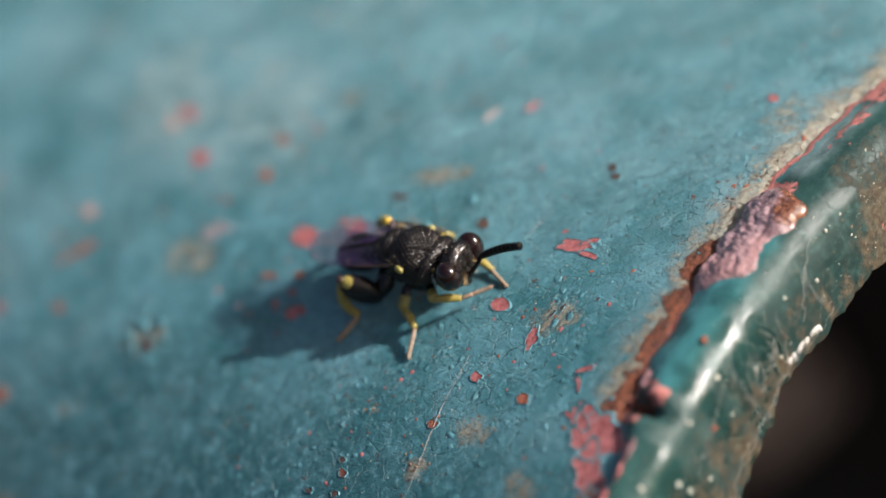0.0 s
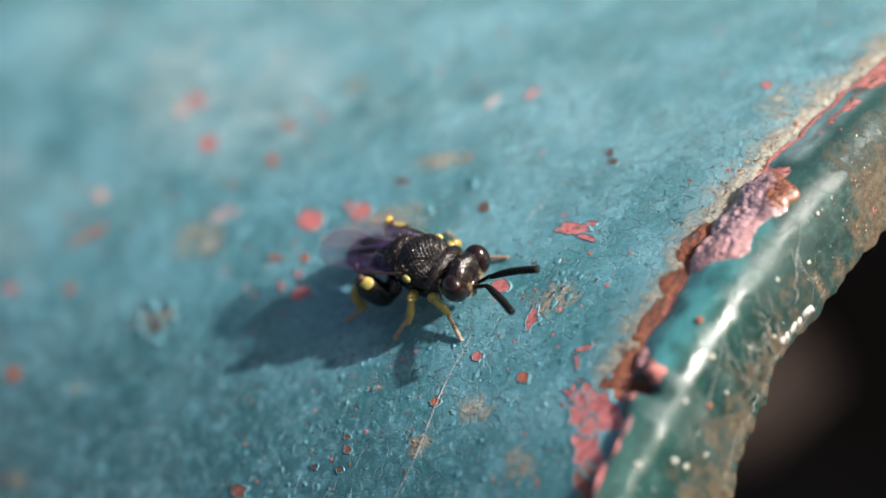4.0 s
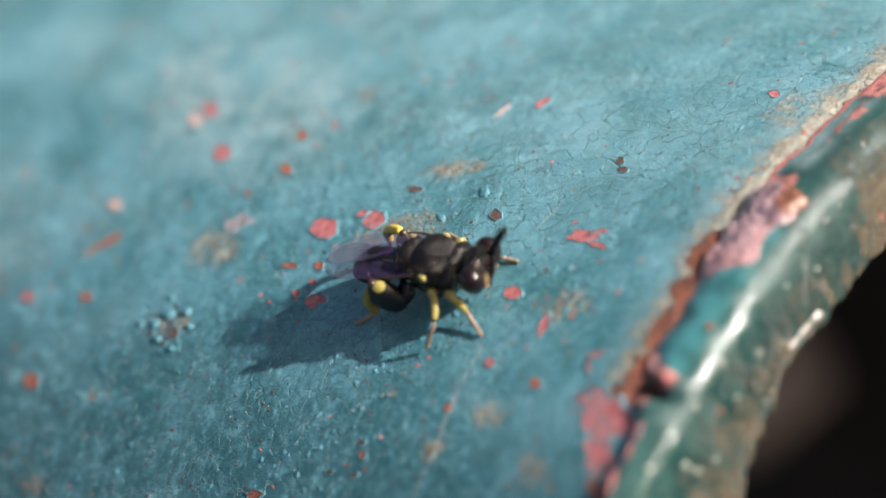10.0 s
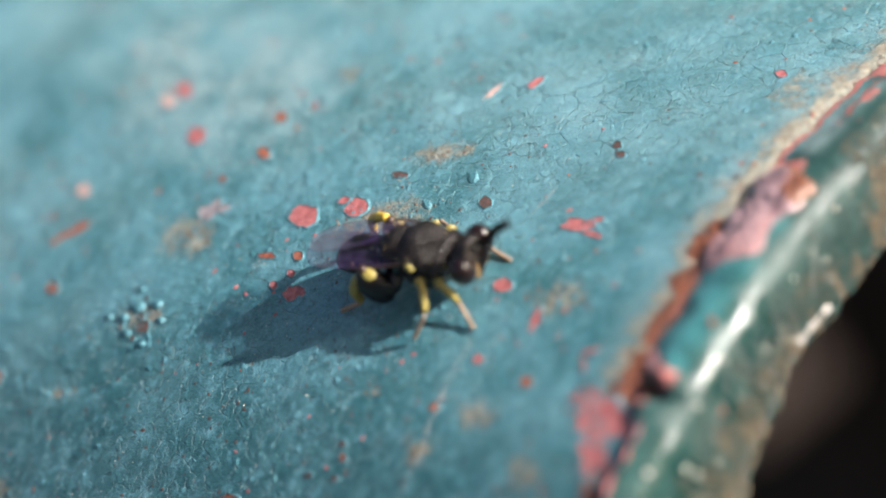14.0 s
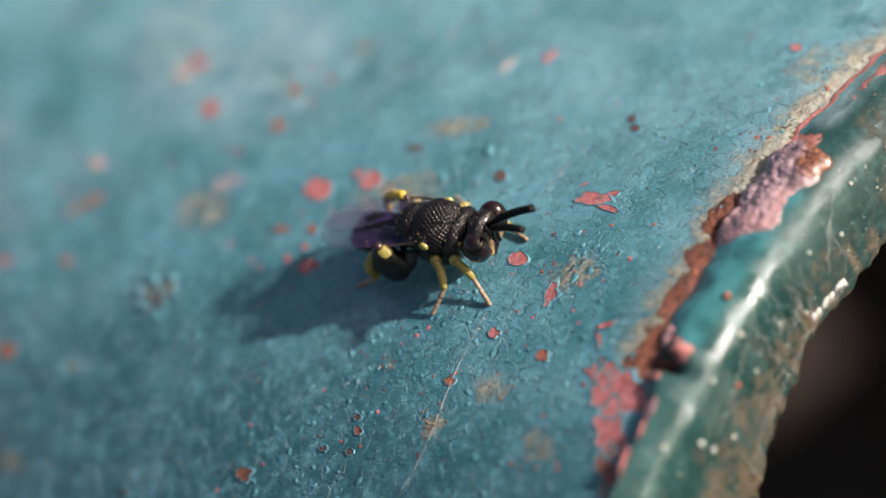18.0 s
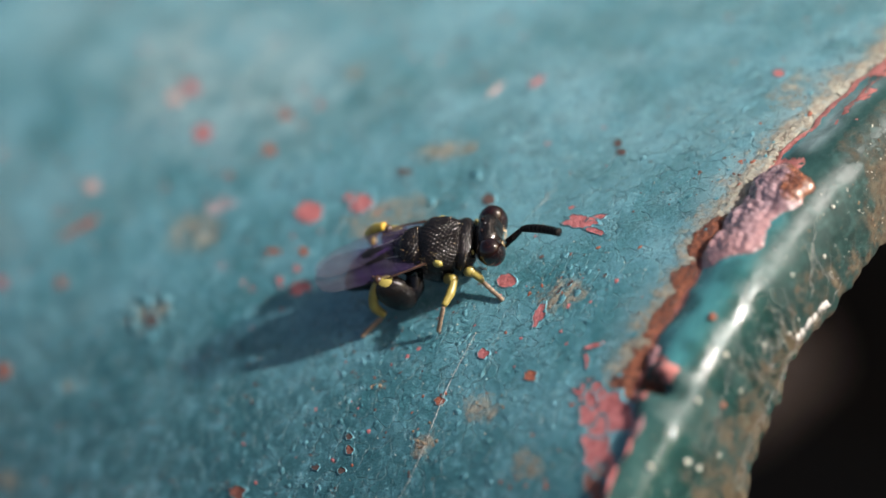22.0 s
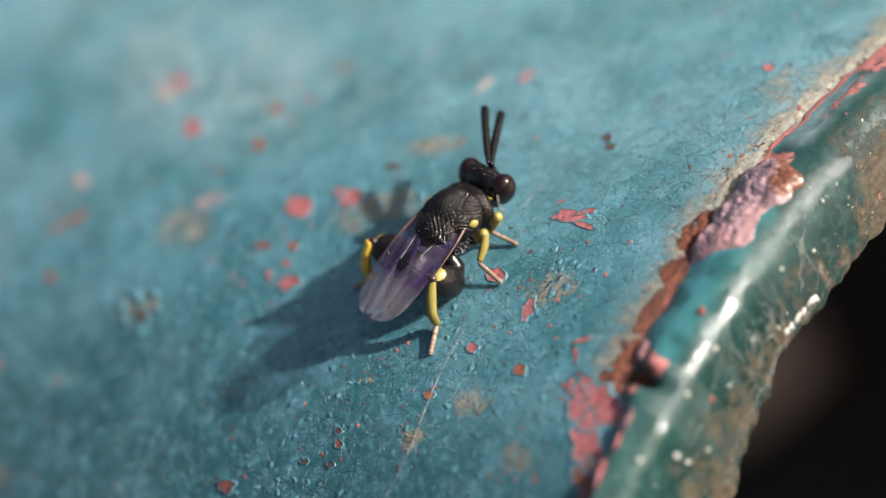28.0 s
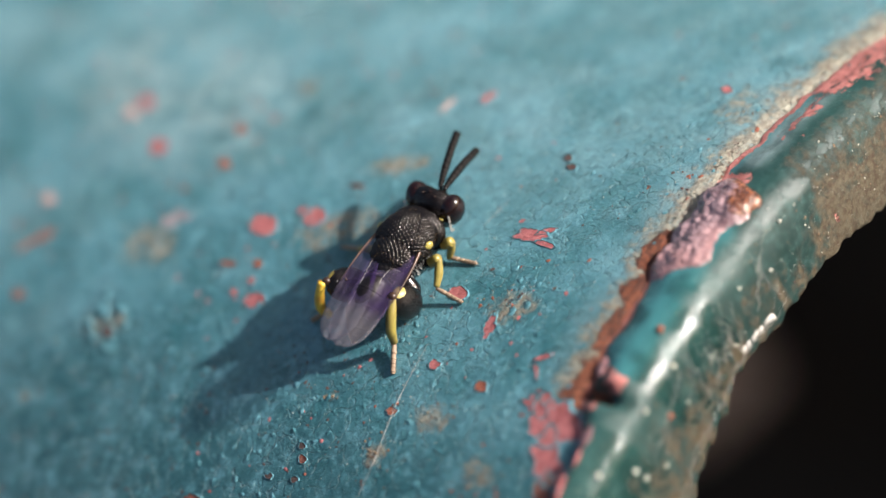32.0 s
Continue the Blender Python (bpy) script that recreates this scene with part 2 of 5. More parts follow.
PRIMER = make_plain("primer_red", (0.50, 0.17, 0.17), (0.24, 0.06, 0.06), 4.0, 0.42, 0.06)
PRIMER_PALE = make_plain("primer_pale", (0.50, 0.36, 0.33), (0.42, 0.24, 0.21), 5.0, 0.5, 0.03)
ORANGE = make_plain("rust_orange", (0.38, 0.12, 0.065), (0.19, 0.05, 0.03), 5.0, 0.45, 0.06)
RUST = make_plain("rust_brown", (0.27, 0.075, 0.045), (0.12, 0.035, 0.025), 3.5, 0.42, 0.12)


def make_crust():
    """Lumpy, glassy rust: purple-brown, pinkish where the field says, orange on its thick end."""
    n = Nodes("rust_crust")
    f = n.noise(2.6, 6, 0.7)
    col = n.mix(n.ramp(f, 0.35, 0.65), (0.13, 0.075, 0.085), (0.34, 0.22, 0.235))
    col = n.mix(n.math("MULTIPLY", n.field("pink"), n.ramp(f, 0.35, 0.65, 0.1, 0.6)), col, (0.40, 0.19, 0.175))
    hot = n.ramp(n.math("ADD", n.field("orange"), n.math("MULTIPLY", n.math("SUBTRACT", n.noise(4.5, 6, 0.75), 0.5), 1.6)), 0.4, 0.7)
    col = n.mix(hot, col, n.mix(n.ramp(n.noise(9.0, 4), 0.35, 0.65), (0.24, 0.085, 0.04), (0.06, 0.022, 0.015)))
    n.bump(n.noise(6.0, 5, 0.6), 0.055)
    n.bump(n.noise(19.0, 4, 0.6), 0.007)
    return n.done(col, n.math("ADD", 0.12, n.math("MULTIPLY", n.noise(11.0, 3), 0.3)), 0.0, **{"Coat Weight": 0.8, "Coat Roughness": 0.10})


LUMP = make_crust()
PINK = make_plain("primer_pink", (0.40, 0.22, 0.23), (0.22, 0.10, 0.11), 3.0, 0.24, 0.10)
PIT = make_plain("pit_dark", (0.05, 0.035, 0.03), (0.12, 0.06, 0.05), 6.0, 0.6, 0.03)
GREY = make_plain("old_metal_grey", (0.40, 0.36, 0.38), (0.12, 0.09, 0.10), 4.0, 0.4, 0.05)
INNER = make_plain("dark_steel", (0.022, 0.020, 0.019), (0.04, 0.03, 0.025), 0.6, 0.8, 0.1)
SOIL = make_plain("dark_soil", (0.03, 0.025, 0.02), (0.06, 0.05, 0.04), 0.05, 0.9, 1.0)
SILK = make_plain("silk_white", (0.56, 0.53, 0.50), (0.30, 0.28, 0.26), 3.0, 0.35, 0.01)
DUST = make_plain("dust_pale", (0.6, 0.58, 0.5), (0.45, 0.42, 0.35), 5.0, 0.6, 0.02)


def make_cuticle(name, color, other, cell, depth, rough, spec=0.42):
    """Black insect armour, pitted like a thimble, with a bronze sheen."""
    n = Nodes(name)
    d = n.cells(cell, rand=0.6)
    n.bump(n.ramp(d, 0.1, 0.55), depth)
    n.bump(n.noise(cell * 0.25, 3), depth * 0.35)
    f = n.ramp(n.noise(cell * 0.12, 4), 0.4, 0.7)
    bronze = n.math("MULTIPLY", n.ramp(d, 0.42, 0.62), 0.7 if depth > 0.05 else 0.0)
    return n.done(n.mix(bronze, n.mix(f, color, other), (0.010, 0.008, 0.009)), n.math("ADD", rough, n.math("MULTIPLY", n.ramp(d, 0.1, 0.5), 0.07)), 0.0, **{"Specular IOR Level": spec, "Specular Tint": (1.0, 0.93, 0.92)})


BLACK = make_cuticle("cuticle_pitted", (0.004, 0.003, 0.003), (0.009, 0.006, 0.006), 24.0, 0.006, 0.16, 0.38)
HEADM = make_cuticle("cuticle_head", (0.004, 0.003, 0.003), (0.010, 0.006, 0.005), 18.0, 0.010, 0.10)
SHINY = make_cuticle("cuticle_smooth", (0.004, 0.003, 0.004), (0.007, 0.006, 0.007), 6.0, 0.003, 0.16)
ABDOMEN = make_cuticle("cuticle_abdomen", (0.004, 0.003, 0.004), (0.008, 0.006, 0.008), 6.0, 0.004, 0.38, 0.3)
VELVET = make_cuticle("antenna_black", (0.003, 0.003, 0.003), (0.006, 0.005, 0.005), 24.0, 0.008, 0.5, 0.16)
EYE = make_plain("eye_brown", (0.010, 0.003, 0.003), (0.006, 0.002, 0.002), 3.0, 0.05, 0.001)
YELLOW = make_plain("leg_yellow", (0.27, 0.215, 0.05), (0.20, 0.15, 0.035), 3.0, 0.30, 0.004)
ORANGE_LEG = make_plain("leg_orange", (0.50, 0.24, 0.03), (0.62, 0.45, 0.05), 3.0, 0.32, 0.004)
TAN = make_plain("leg_tan", (0.30, 0.21, 0.145), (0.20, 0.135, 0.09), 4.0, 0.4, 0.006)
PALE_YELLOW = make_plain("spot_yellow", (0.34, 0.28, 0.07), (0.26, 0.20, 0.045), 3.0, 0.32, 0.004)
SILVER = make_plain("hair_silver", (0.72, 0.70, 0.66), (0.5, 0.48, 0.45), 3.0, 0.3, 0.001)
GOLD = make_plain("hair_gold", (0.55, 0.38, 0.17), (0.35, 0.22, 0.09), 3.0, 0.3, 0.001)


def make_wing():
    n = Nodes("wing_film")
    tint = n.mix(n.ramp(n.noise(0.9, 3), 0.35, 0.65), (0.075, 0.04, 0.14), (0.15, 0.13, 0.18))
    along = n.add("ShaderNodeSeparateXYZ")
    n.link(n.co, along.inputs[0])
    tint = n.mix(n.ramp(along.outputs[0], -2.9, -2.2, 0.8, 0.0), tint, (0.26, 0.25, 0.27))
    n.done(tint, 0.20, 0.0, **{"Specular IOR Level": 1.0, "Specular Tint": (0.85, 0.72, 1.0)})
    n.bump(n.noise(1.0, 2), 0.05)
    folds = n.add("ShaderNodeTexWave")
    n.link(n.co, folds.inputs["Vector"])
    folds.bands_direction = "Y"
    folds.inputs["Scale"].default_value, folds.inputs["Distortion"].default_value, folds.inputs["Detail Scale"].default_value = 0.9, 2.4, 0.7
    n.bump(folds.outputs["Fac"], 0.012)
    clear = n.add("ShaderNodeBsdfTransparent")
    clear.inputs[0].default_value = (0.74, 0.72, 0.77, 1.0)
    mix = n.add("ShaderNodeMixShader")
    n.put(mix.inputs[0], n.ramp(folds.outputs["Fac"], 0.50, 1.0, 0.24, 0.33))
    n.link(clear.outputs[0], mix.inputs[1])
    n.link(n.b.outputs[0], mix.inputs[2])
    n.link(mix.outputs[0], n.t.nodes["Material Output"].inputs["Surface"])
    return n.m


WING = make_wing()
VEIN = make_plain("vein_brown", (0.10, 0.05, 0.03), (0.05, 0.025, 0.02), 3.0, 0.35, 0.004)
RUSTY = make_plain("joint_brown", (0.045, 0.02, 0.012), (0.02, 0.012, 0.01), 4.0, 0.25, 0.004)
CRUMB = make_plain("crumb_tan", (0.20, 0.13, 0.07), (0.08, 0.045, 0.03), 5.0, 0.55, 0.02)
CLOD = make_plain("mud_brown", (0.52, 0.40, 0.35), (0.36, 0.26, 0.22), 1.2, 0.8, 0.1)

# ---- the steel tube: its axis along y, open at the rim, lying on dark soil ----
RADIUS = 28.0
ground_bm = bmesh.new()
bmesh.ops.create_grid(ground_bm, x_segments=8, y_segments=8, size=100000.0)
ground = part("ground", ground_bm, SOIL, at=(0, 0, -2 * RADIUS - 0.55))
tagged(ground, "dark bare soil under the tube", "ground", kind="structure")

tube = new("steel_tube")
tube.location = (0, 0, 0)
tagged(tube, "hollow steel tube in peeling teal paint with a rusty rolled rim", "tube")


def skin(x):
    """The height of the tube's skin over x."""
    return math.sqrt(max(0.0, RADIUS ** 2 - x * x)) - RADIUS


def swell(x, y):
    """How the old paint undulates over the steel."""
    return 0.030 * fractal(x, y, 0, 0.35) + 0.010 * n3(x, y, 5, 1.8)


def seam(x):
    """Where along y the skin meets the rolled rim."""
    return -8.25 - 0.35 * smooth_step(1.4, 0.0, x) - 0.9 * smooth_step(-2.8, -4.6, x) - 0.5 * smooth_step(-5.0, -8.0, x) + 0.22 * fractal(x, 3.1, 0, 0.9)


# where rust has stained the paint: x, y, half length, half width, turn
STAINS = [
    (-2.1, 8.0, 1.6, 1.0, 89), (-1.15, -4.9, 1.1, 0.85, -81), (-4.95, -4.4, 1.0, 0.6, -89), (-6.3, -3.15, 0.6, 0.5, 5),
    (-0.2, 2.1, 1.7, 1.0, -62), (2.4, 1.75, 1.2, 0.5, -67), (7.1, -7.0, 1.4, 0.9, 55), (-6.1, -6.9, 0.8, 0.5, 82),
    (-10.2, 10.4, 0.9, 0.5, -88), (4.3, 6.9, 0.7, 0.4, 75), (-4.8, 8.0, 1.2, 0.7, 82), (-7.4, 9.5, 0.6, 0.26, -82),
    (-5.1, -0.8, 0.35, 0.25, 80),
]


def blot(x, y, cx, cy, a, b, turn):
    c, s = math.cos(radians(turn)), math.sin(radians(turn))
    u, v = ((x - cx) * c + (y - cy) * s) / a, (-(x - cx) * s + (y - cy) * c) / b
    return math.sqrt(u * u + v * v)


def skin_fields(x, y):
    wob = 0.30 * fractal(x, y, 2.0, 0.9)
    rust = max([smooth_step(1.45, 0.3, blot(x, y, *s) + 1.3 * wob) for s in STAINS])
    gap = y - seam(x)
    rust = max(0.72 * rust, 0.95 * smooth_step(1.9, 0.2, gap + 1.1 * wob) * smooth_step(-5.5, -3.5, x))
    crack = min(1.0, 0.55 + 0.6 * smooth_step(-0.2, 0.5, fractal(x, y, 9, 0.22)))
    chalk_sheen = 0.9 * smooth_step(1.5, 0.2, blot(x, y, 3.0, 11.0, 4.5, 2.5, 80) + wob) + 0.5 * smooth_step(1.3, 0.3, blot(x, y, -3, 16, 3, 2, 60) + wob)
    # sky sheen painted in: paler towards the far end
    chalk_sheen += 0.22 * smooth_step(2.0, 12.0, y) * smooth_step(-0.3, 0.5, fractal(x, y, 33, 0.3))
    crack = max(crack, smooth_step(1.6, 0.8, gap))
    # chalky strip along the seam; also paler towards +x
    chalk_sheen += 0.5 * smooth_step(1.9, 0.6, gap + 1.1 * wob) * smooth_step(-4.5, -2.5, x) + 0.30 * smooth_step(-1.0, 5.0, x)
    primer = 0.5 * smooth_step(0.4, 0.0, gap + 0.3 * wob) * smooth_step(-5.5, -3.0, x)
    oxide = 1.05 * smooth_step(0.66, 0.12, gap + 0.5 * fractal(x, y, 21, 1.6)) * smooth_step(-5.2, -3.6, x) * smooth_step(3.2, 1.4, x) + 0.5 * smooth_step(0.3, 0.0, gap) * smooth_step(2.0, 4.0, x)
    return rust, crack, min(1.0, chalk_sheen), primer, oxide


def spread(lo, hi, fine_lo, fine_hi, step, coarse):
    out, v = [], lo
    while v < hi - 1e-6:
        out.append(v)
        v += step if fine_lo - 1e-6 <= v < fine_hi else min(coarse, fine_lo - v if v < fine_lo else coarse)
    return out + [hi]


ANGLES = [radians(a) for a in spread(-180.0, 180.0, -36.0, 56.0, 0.33, 8.0)][:-1]
LENGTHS = spread(0.0, 90.0, 0.0, 34.0, 0.17, 6.0)
columns, rust, crack, chalk_sheen, primer, oxide, darken = [], [], [], [], [], [], []
for a in ANGLES:
    col = []
    x0 = RADIUS * math.sin(a)
    near = -0.65 < a < 1.0
    y0 = seam(x0) if near else -8.25
    for d in LENGTHS:
        y = y0 + d
        r = RADIUS + (swell(x0, y) if near and d < 34 else 0.0)
        r -= 0.10 * smooth_step(0.25, 0.0, d)
        col.append((r * math.sin(a), y, r * math.cos(a) - RADIUS))
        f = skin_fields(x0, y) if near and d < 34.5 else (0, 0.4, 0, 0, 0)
        # darker towards -x
        darken.append(0.95 * smooth_step(-2.5, -9.0, x0 + 1.2 * fractal(x0, y, 44, 0.3)) if near else 0.5)
        rust.append(f[0]), crack.append(f[1]), chalk_sheen.append(f[2]), primer.append(f[3]), oxide.append(f[4])
    columns.append(col)
sheet_mesh("outer_wall", columns, PAINT, tube, {"rust": rust, "crack": crack, "chalk_sheen": chalk_sheen, "primer": primer, "oxide": oxide, "darken": darken},
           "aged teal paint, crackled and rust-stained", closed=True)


def rim_profile(x, a):
    """The rolled rim's section over x: points (y, height over the skin), from the seam over the bead to the torn lower edge."""
    s = seam(x)
    pit = smooth_step(0.34, 0.06, abs(x + 3.15))
    lift = 1.0 + 0.22 * fractal(x, 8.2, 0, 0.55)
    low = -2.75 - 0.27 * max(0.0, -x) + 0.20 * fractal(x, 0.3, 0, 0.6) + 0.16 * n3(x, 5.0, 0, 3.1)
    w = -9.9 - s
    flat = smooth_step(4.2, 6.0, x)
    return [(s + 0.02, -0.10 + 0.06 * flat), (s + 0.10 * w, -0.05 + 0.07 * flat - 0.15 * pit), (s + 0.34 * w, 0.08 * lift - 0.35 * pit), (s + 0.62 * w, 0.16 * lift - 0.5 * pit),
            (-9.95, 0.08 * lift - 0.25 * pit), (-10.42, -0.36), (-10.60, -1.0), (-10.66, -1.8), (-10.58, low), (-10.44, low + 0.03), (-10.3, -1.2), (-10.25, -0.9)]


columns, rust, crack, chalk_sheen, primer, oxide, dull, darken, teal = [], [], [], [], [], [], [], [], []
for a in ANGLES:
    x0 = RADIUS * math.sin(a) if abs(a) < 1.2 else 20.0
    col = []
    line = curve_points([(0, y, h) for y, h in rim_profile(x0, a)], 66)
    for k, p in enumerate(line):
        bump = (0.035 * fractal(x0, p.y, p.z, 0.9) + 0.006 * n3(x0, p.y, p.z, 6.0)) if 3 < k < 50 else 0.0
        knob = math.exp(-((x0 + 2.72) / 0.26) ** 2 - ((k - 22 - 6 * n3(x0, 1, 0, 2.0)) / 4.5) ** 2) + 0.7 * math.exp(-((x0 + 3.55) / 0.22) ** 2 - ((k - 15) / 5.0) ** 2)
        bump += knob * (0.13 + 0.08 * fractal(x0, p.y, p.z, 3.0))
        r = RADIUS + p.z + bump
        y = p.y - (0.04 * fractal(x0, p.z, 3, 1.3) if k > 30 else 0.0)
        col.append((r * math.sin(a), y, r * math.cos(a) - RADIUS))
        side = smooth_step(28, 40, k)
        wob = fractal(x0, p.y, p.z, 1.3)
        crest = smooth_step(12, 3, abs(k - 17))
        bare = max(0.95 * smooth_step(0.25, 0.55, knob), 0.70 * smooth_step(0.85, 0.6, abs(x0 + 3.0)) * smooth_step(0.3, 0.5, abs(x0 + 3.0)) * smooth_step(26, 16, k),
                   crest * 0.55 * smooth_step(5.2, 6.5, x0) * smooth_step(0.3, -0.3, wob),
                   0.62 * smooth_step(3.6, 4.2, x0) * smooth_step(5.2, 4.6, x0) * smooth_step(24, 16, k), 0.6 * smooth_step(7.6, 8.6, x0) * smooth_step(26, 16, k),
                   0.75 * smooth_step(9 + 4 * smooth_step(-3.5, -4.5, x0) + 5 * smooth_step(4.5, 5.5, x0), 3, k), 0.55 * crest * smooth_step(-3.6, -4.4, x0) * smooth_step(0.0, 0.4, wob),
                   0.46 * side * smooth_step(0.1, 0.8, fractal(x0, p.z, 4, 1.6)))
        # darker down the rim's side, and below the crest at higher x
        darken.append(max(0.85 * side, 0.9 * smooth_step(1.5, 4.0, x0) * smooth_step(20, 27, k)))
        dull.append(min(1.0, 0.9 * smooth_step(-4.1, -3.8, x0) * smooth_step(-2.3, -2.7, x0) + 0.85 * smooth_step(0.5, 1.2, x0) + 0.12 * side + 0.7 * smooth_step(0.2, 0.5, fractal(x0, p.y, 4.0, 1.5))))
        rust.append(min(1.0, 0.55 * smooth_step(4.6, 5.6, x0) * smooth_step(16, 24, k) + side * (0.40 + 0.30 * smooth_step(-1.4, -2.6, p.z) + 0.35 * fractal(x0 * 3.0, p.z * 0.5, 9, 1.0)) + 0.3 * smooth_step(0.2, 0.6, wob) * side))
        teal.append(smooth_step(28 - 16 * smooth_step(2.5, 4.5, x0), 20 - 14 * smooth_step(2.5, 4.5, x0), k) * max(smooth_step(-2.9, -2.3, x0), 0.12 * smooth_step(-7.5, -3.5, x0)) * (1 - 0.5 * smooth_step(0.1, 0.5, wob)))
        crack.append(0.06), chalk_sheen.append(max(1.0 * smooth_step(9, 4, abs(k - 12)) * smooth_step(4.8, 5.4, x0) * smooth_step(9.0, 7.6, x0), 0.06 * crest * smooth_step(-3.2, -4.2, x0))), primer.append(bare), oxide.append(0.55 * smooth_step(7, 2, k) * smooth_step(3.0, 1.5, x0) + 0.16 * side + 0.6 * smooth_step(0.45, 0.25, abs(x0 + 3.05)) * smooth_step(26, 18, k))
    columns.append(col)
sheet_mesh("rolled_rim", columns, RIM_PAINT, tube, {"rust": rust, "crack": crack, "chalk_sheen": chalk_sheen, "primer": primer, "oxide": oxide, "dull": dull, "darken": darken, "teal": teal},
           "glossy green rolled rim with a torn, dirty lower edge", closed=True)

# inner wall, near-black all over
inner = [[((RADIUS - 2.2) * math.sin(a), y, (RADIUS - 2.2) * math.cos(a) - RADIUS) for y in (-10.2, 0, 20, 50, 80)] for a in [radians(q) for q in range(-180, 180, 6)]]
sheet_mesh("inner_wall", inner, INNER, tube, None, "near-black inside of the tube", closed=True)


# ---- chips in the paint ----
def on_skin(x, y, lift=0.0):
    k = (RADIUS + lift + swell(x, y)) / RADIUS
    return Vector((x * k, y, (skin(x) + RADIUS) * k - RADIUS))


def chip(x, y, a, b, turn, material=PRIMER, seed=0, ragged=0.28, name="paint_chip", label=""):
    """A patch where the paint has flaked away: primer inside, the broken paint film standing up as a thin lip round it."""
    bm = bmesh.new()
    n = 48
    c, s = math.cos(radians(turn)), math.sin(radians(turn))

    def at(k, f, lift):
        w = 2 * math.pi * k / n
        r = f * (1.0 + ragged * (fractal(math.cos(w) + seed * 3.7 + x, math.sin(w) + y, seed, 1.5) + 0.35 * n3(math.cos(w) + x, math.sin(w) + y, seed, 5.5)))
        u, v = a * r * math.cos(w), b * r * math.sin(w)
        return bm.verts.new(on_skin(x + u * c - v * s, y + u * s + v * c, lift) - on_skin(x, y))

    rings = [[at(k, f, lift) for k in range(n)] for f, lift in ((0.45, 0.010), (0.97, 0.009), (1.0, 0.026), (1.05, 0.024), (1.22, -0.02))]
    mid = bm.verts.new((0, 0, 0.014))
    for k in range(n):
        bm.faces.new((mid, rings[0][k], rings[0][(k + 1) % n]))
        for q in range(4):
            f = bm.faces.new((rings[q][k], rings[q + 1][k], rings[q + 1][(k + 1) % n], rings[q][(k + 1) % n]))
            f.material_index = 0 if q == 0 else 1
    bm.normal_update()
    p = on_skin(x, y)
    return part(name, bm, [material, PAINT], tube, label, at=p, smooth=False)


def blister(x, y, a, b, turn, h=0.06, material=PAINT):
    bm = bmesh.new()
    ellipsoid(bm, (0, 0, 0), (a, b, h), (0, 0, turn), 14, 10, lambda v: 1 + 0.2 * fractal(v.x + x, v.y + y, v.z, 1.2))
    return part("paint_blister", bm, material, tube, at=on_skin(x, y, -0.02))


chip(-0.69, 4.68, 0.51, 0.36, 71, seed=1)
chip(-0.02, 3.22, 0.40, 0.33, -87, seed=2)
chip(0.10, 3.75, 0.20, 0.12, -60, seed=3)
chip(-2.99, 3.40, 0.38, 0.24, -84, seed=4)
chip(-2.11, 5.03, 0.31, 0.10, -80, ORANGE, 5)
chip(-1.88, 4.03, 0.20, 0.13, 67, ORANGE, 6)
chip(-2.44, 3.89, 0.18, 0.11, 60, seed=7)
chip(-2.89, 4.25, 0.18, 0.11, 65, seed=8)
chip(1.02, 10.09, 0.42, 0.27, 72, seed=9)
chip(2.28, 7.84, 0.26, 0.16, 67, ORANGE, 10)
chip(1.00, 7.49, 0.29, 0.18, 68, ORANGE, 11)
chip(-0.14, 8.17, 0.16, 0.11, 68, ORANGE, 12)
chip(-1.53, 12.59, 0.32, 0.20, 82, PRIMER_PALE, 13)
chip(-4.59, 11.58, 0.26, 0.17, 78, ORANGE, 14)
chip(-5.07, 13.71, 0.30, 0.17, 84, PRIMER, 15)
chip(-7.45, 12.05, 0.36, 0.24, 76, ORANGE, 16)
chip(-2.90, 12.09, 0.75, 0.15, -42, ORANGE, 17, 0.6)
chip(1.96, 11.97, 0.36, 0.22, 69, PRIMER_PALE, 18)
chip(2.49, 11.76, 0.42, 0.22, 62, PRIMER, 19)
chip(-1.15, 7.79, 0.45, 0.30, -75, GREY, 20, 0.6)
chip(5.49, 0.93, 0.28, 0.17, -9, PRIMER, 21)
chip(4.86, 1.97, 0.38, 0.12, -4, PRIMER_PALE, 22)
chip(7.81, -5.88, 0.24, 0.14, 65, PRIMER, 23)
chip(1.32, 2.61, 0.26, 0.12, -84, PIT, 24)
chip(1.09, -0.71, 0.27, 0.17, 65, PIT, 25, 0.15)
chip(3.95, -3.22, 0.19, 0.12, 59, PIT, 26)
chip(3.66, -3.57, 0.19, 0.11, 80, PIT, 27)
chip(-5.01, 7.74, 0.26, 0.17, 84, PIT, 28)
chip(-8.86, 2.14, 0.29, 0.16, 76, RUST, 29, 0.6)
chip(-10.15, 5.89, 0.15, 0.09, -89, PIT, 30)
chip(-10.99, 8.17, 0.18, 0.09, -85, PIT, 31)
chip(1.09, -3.95, 0.46, 0.24, -81, PRIMER, 32, 0.5)
chip(0.92, -4.62, 0.40, 0.09, 86, PRIMER, 33, 0.4)
chip(1.35, -4.40, 0.30, 0.10, -59, PRIMER, 34, 0.4)
chip(-1.25, -2.99, 0.34, 0.21, 87, PRIMER, 35, 0.15)
chip(-3.49, -3.64, 0.21, 0.15, 72, PRIMER, 36)
chip(-3.74, -5.48, 0.23, 0.15, 78, ORANGE, 37)
chip(-1.98, -4.67, 0.40, 0.17, 14, PRIMER, 38, 0.5)
chip(-2.52, -6.82, 0.27, 0.08, -62, PRIMER, 39, 0.6)
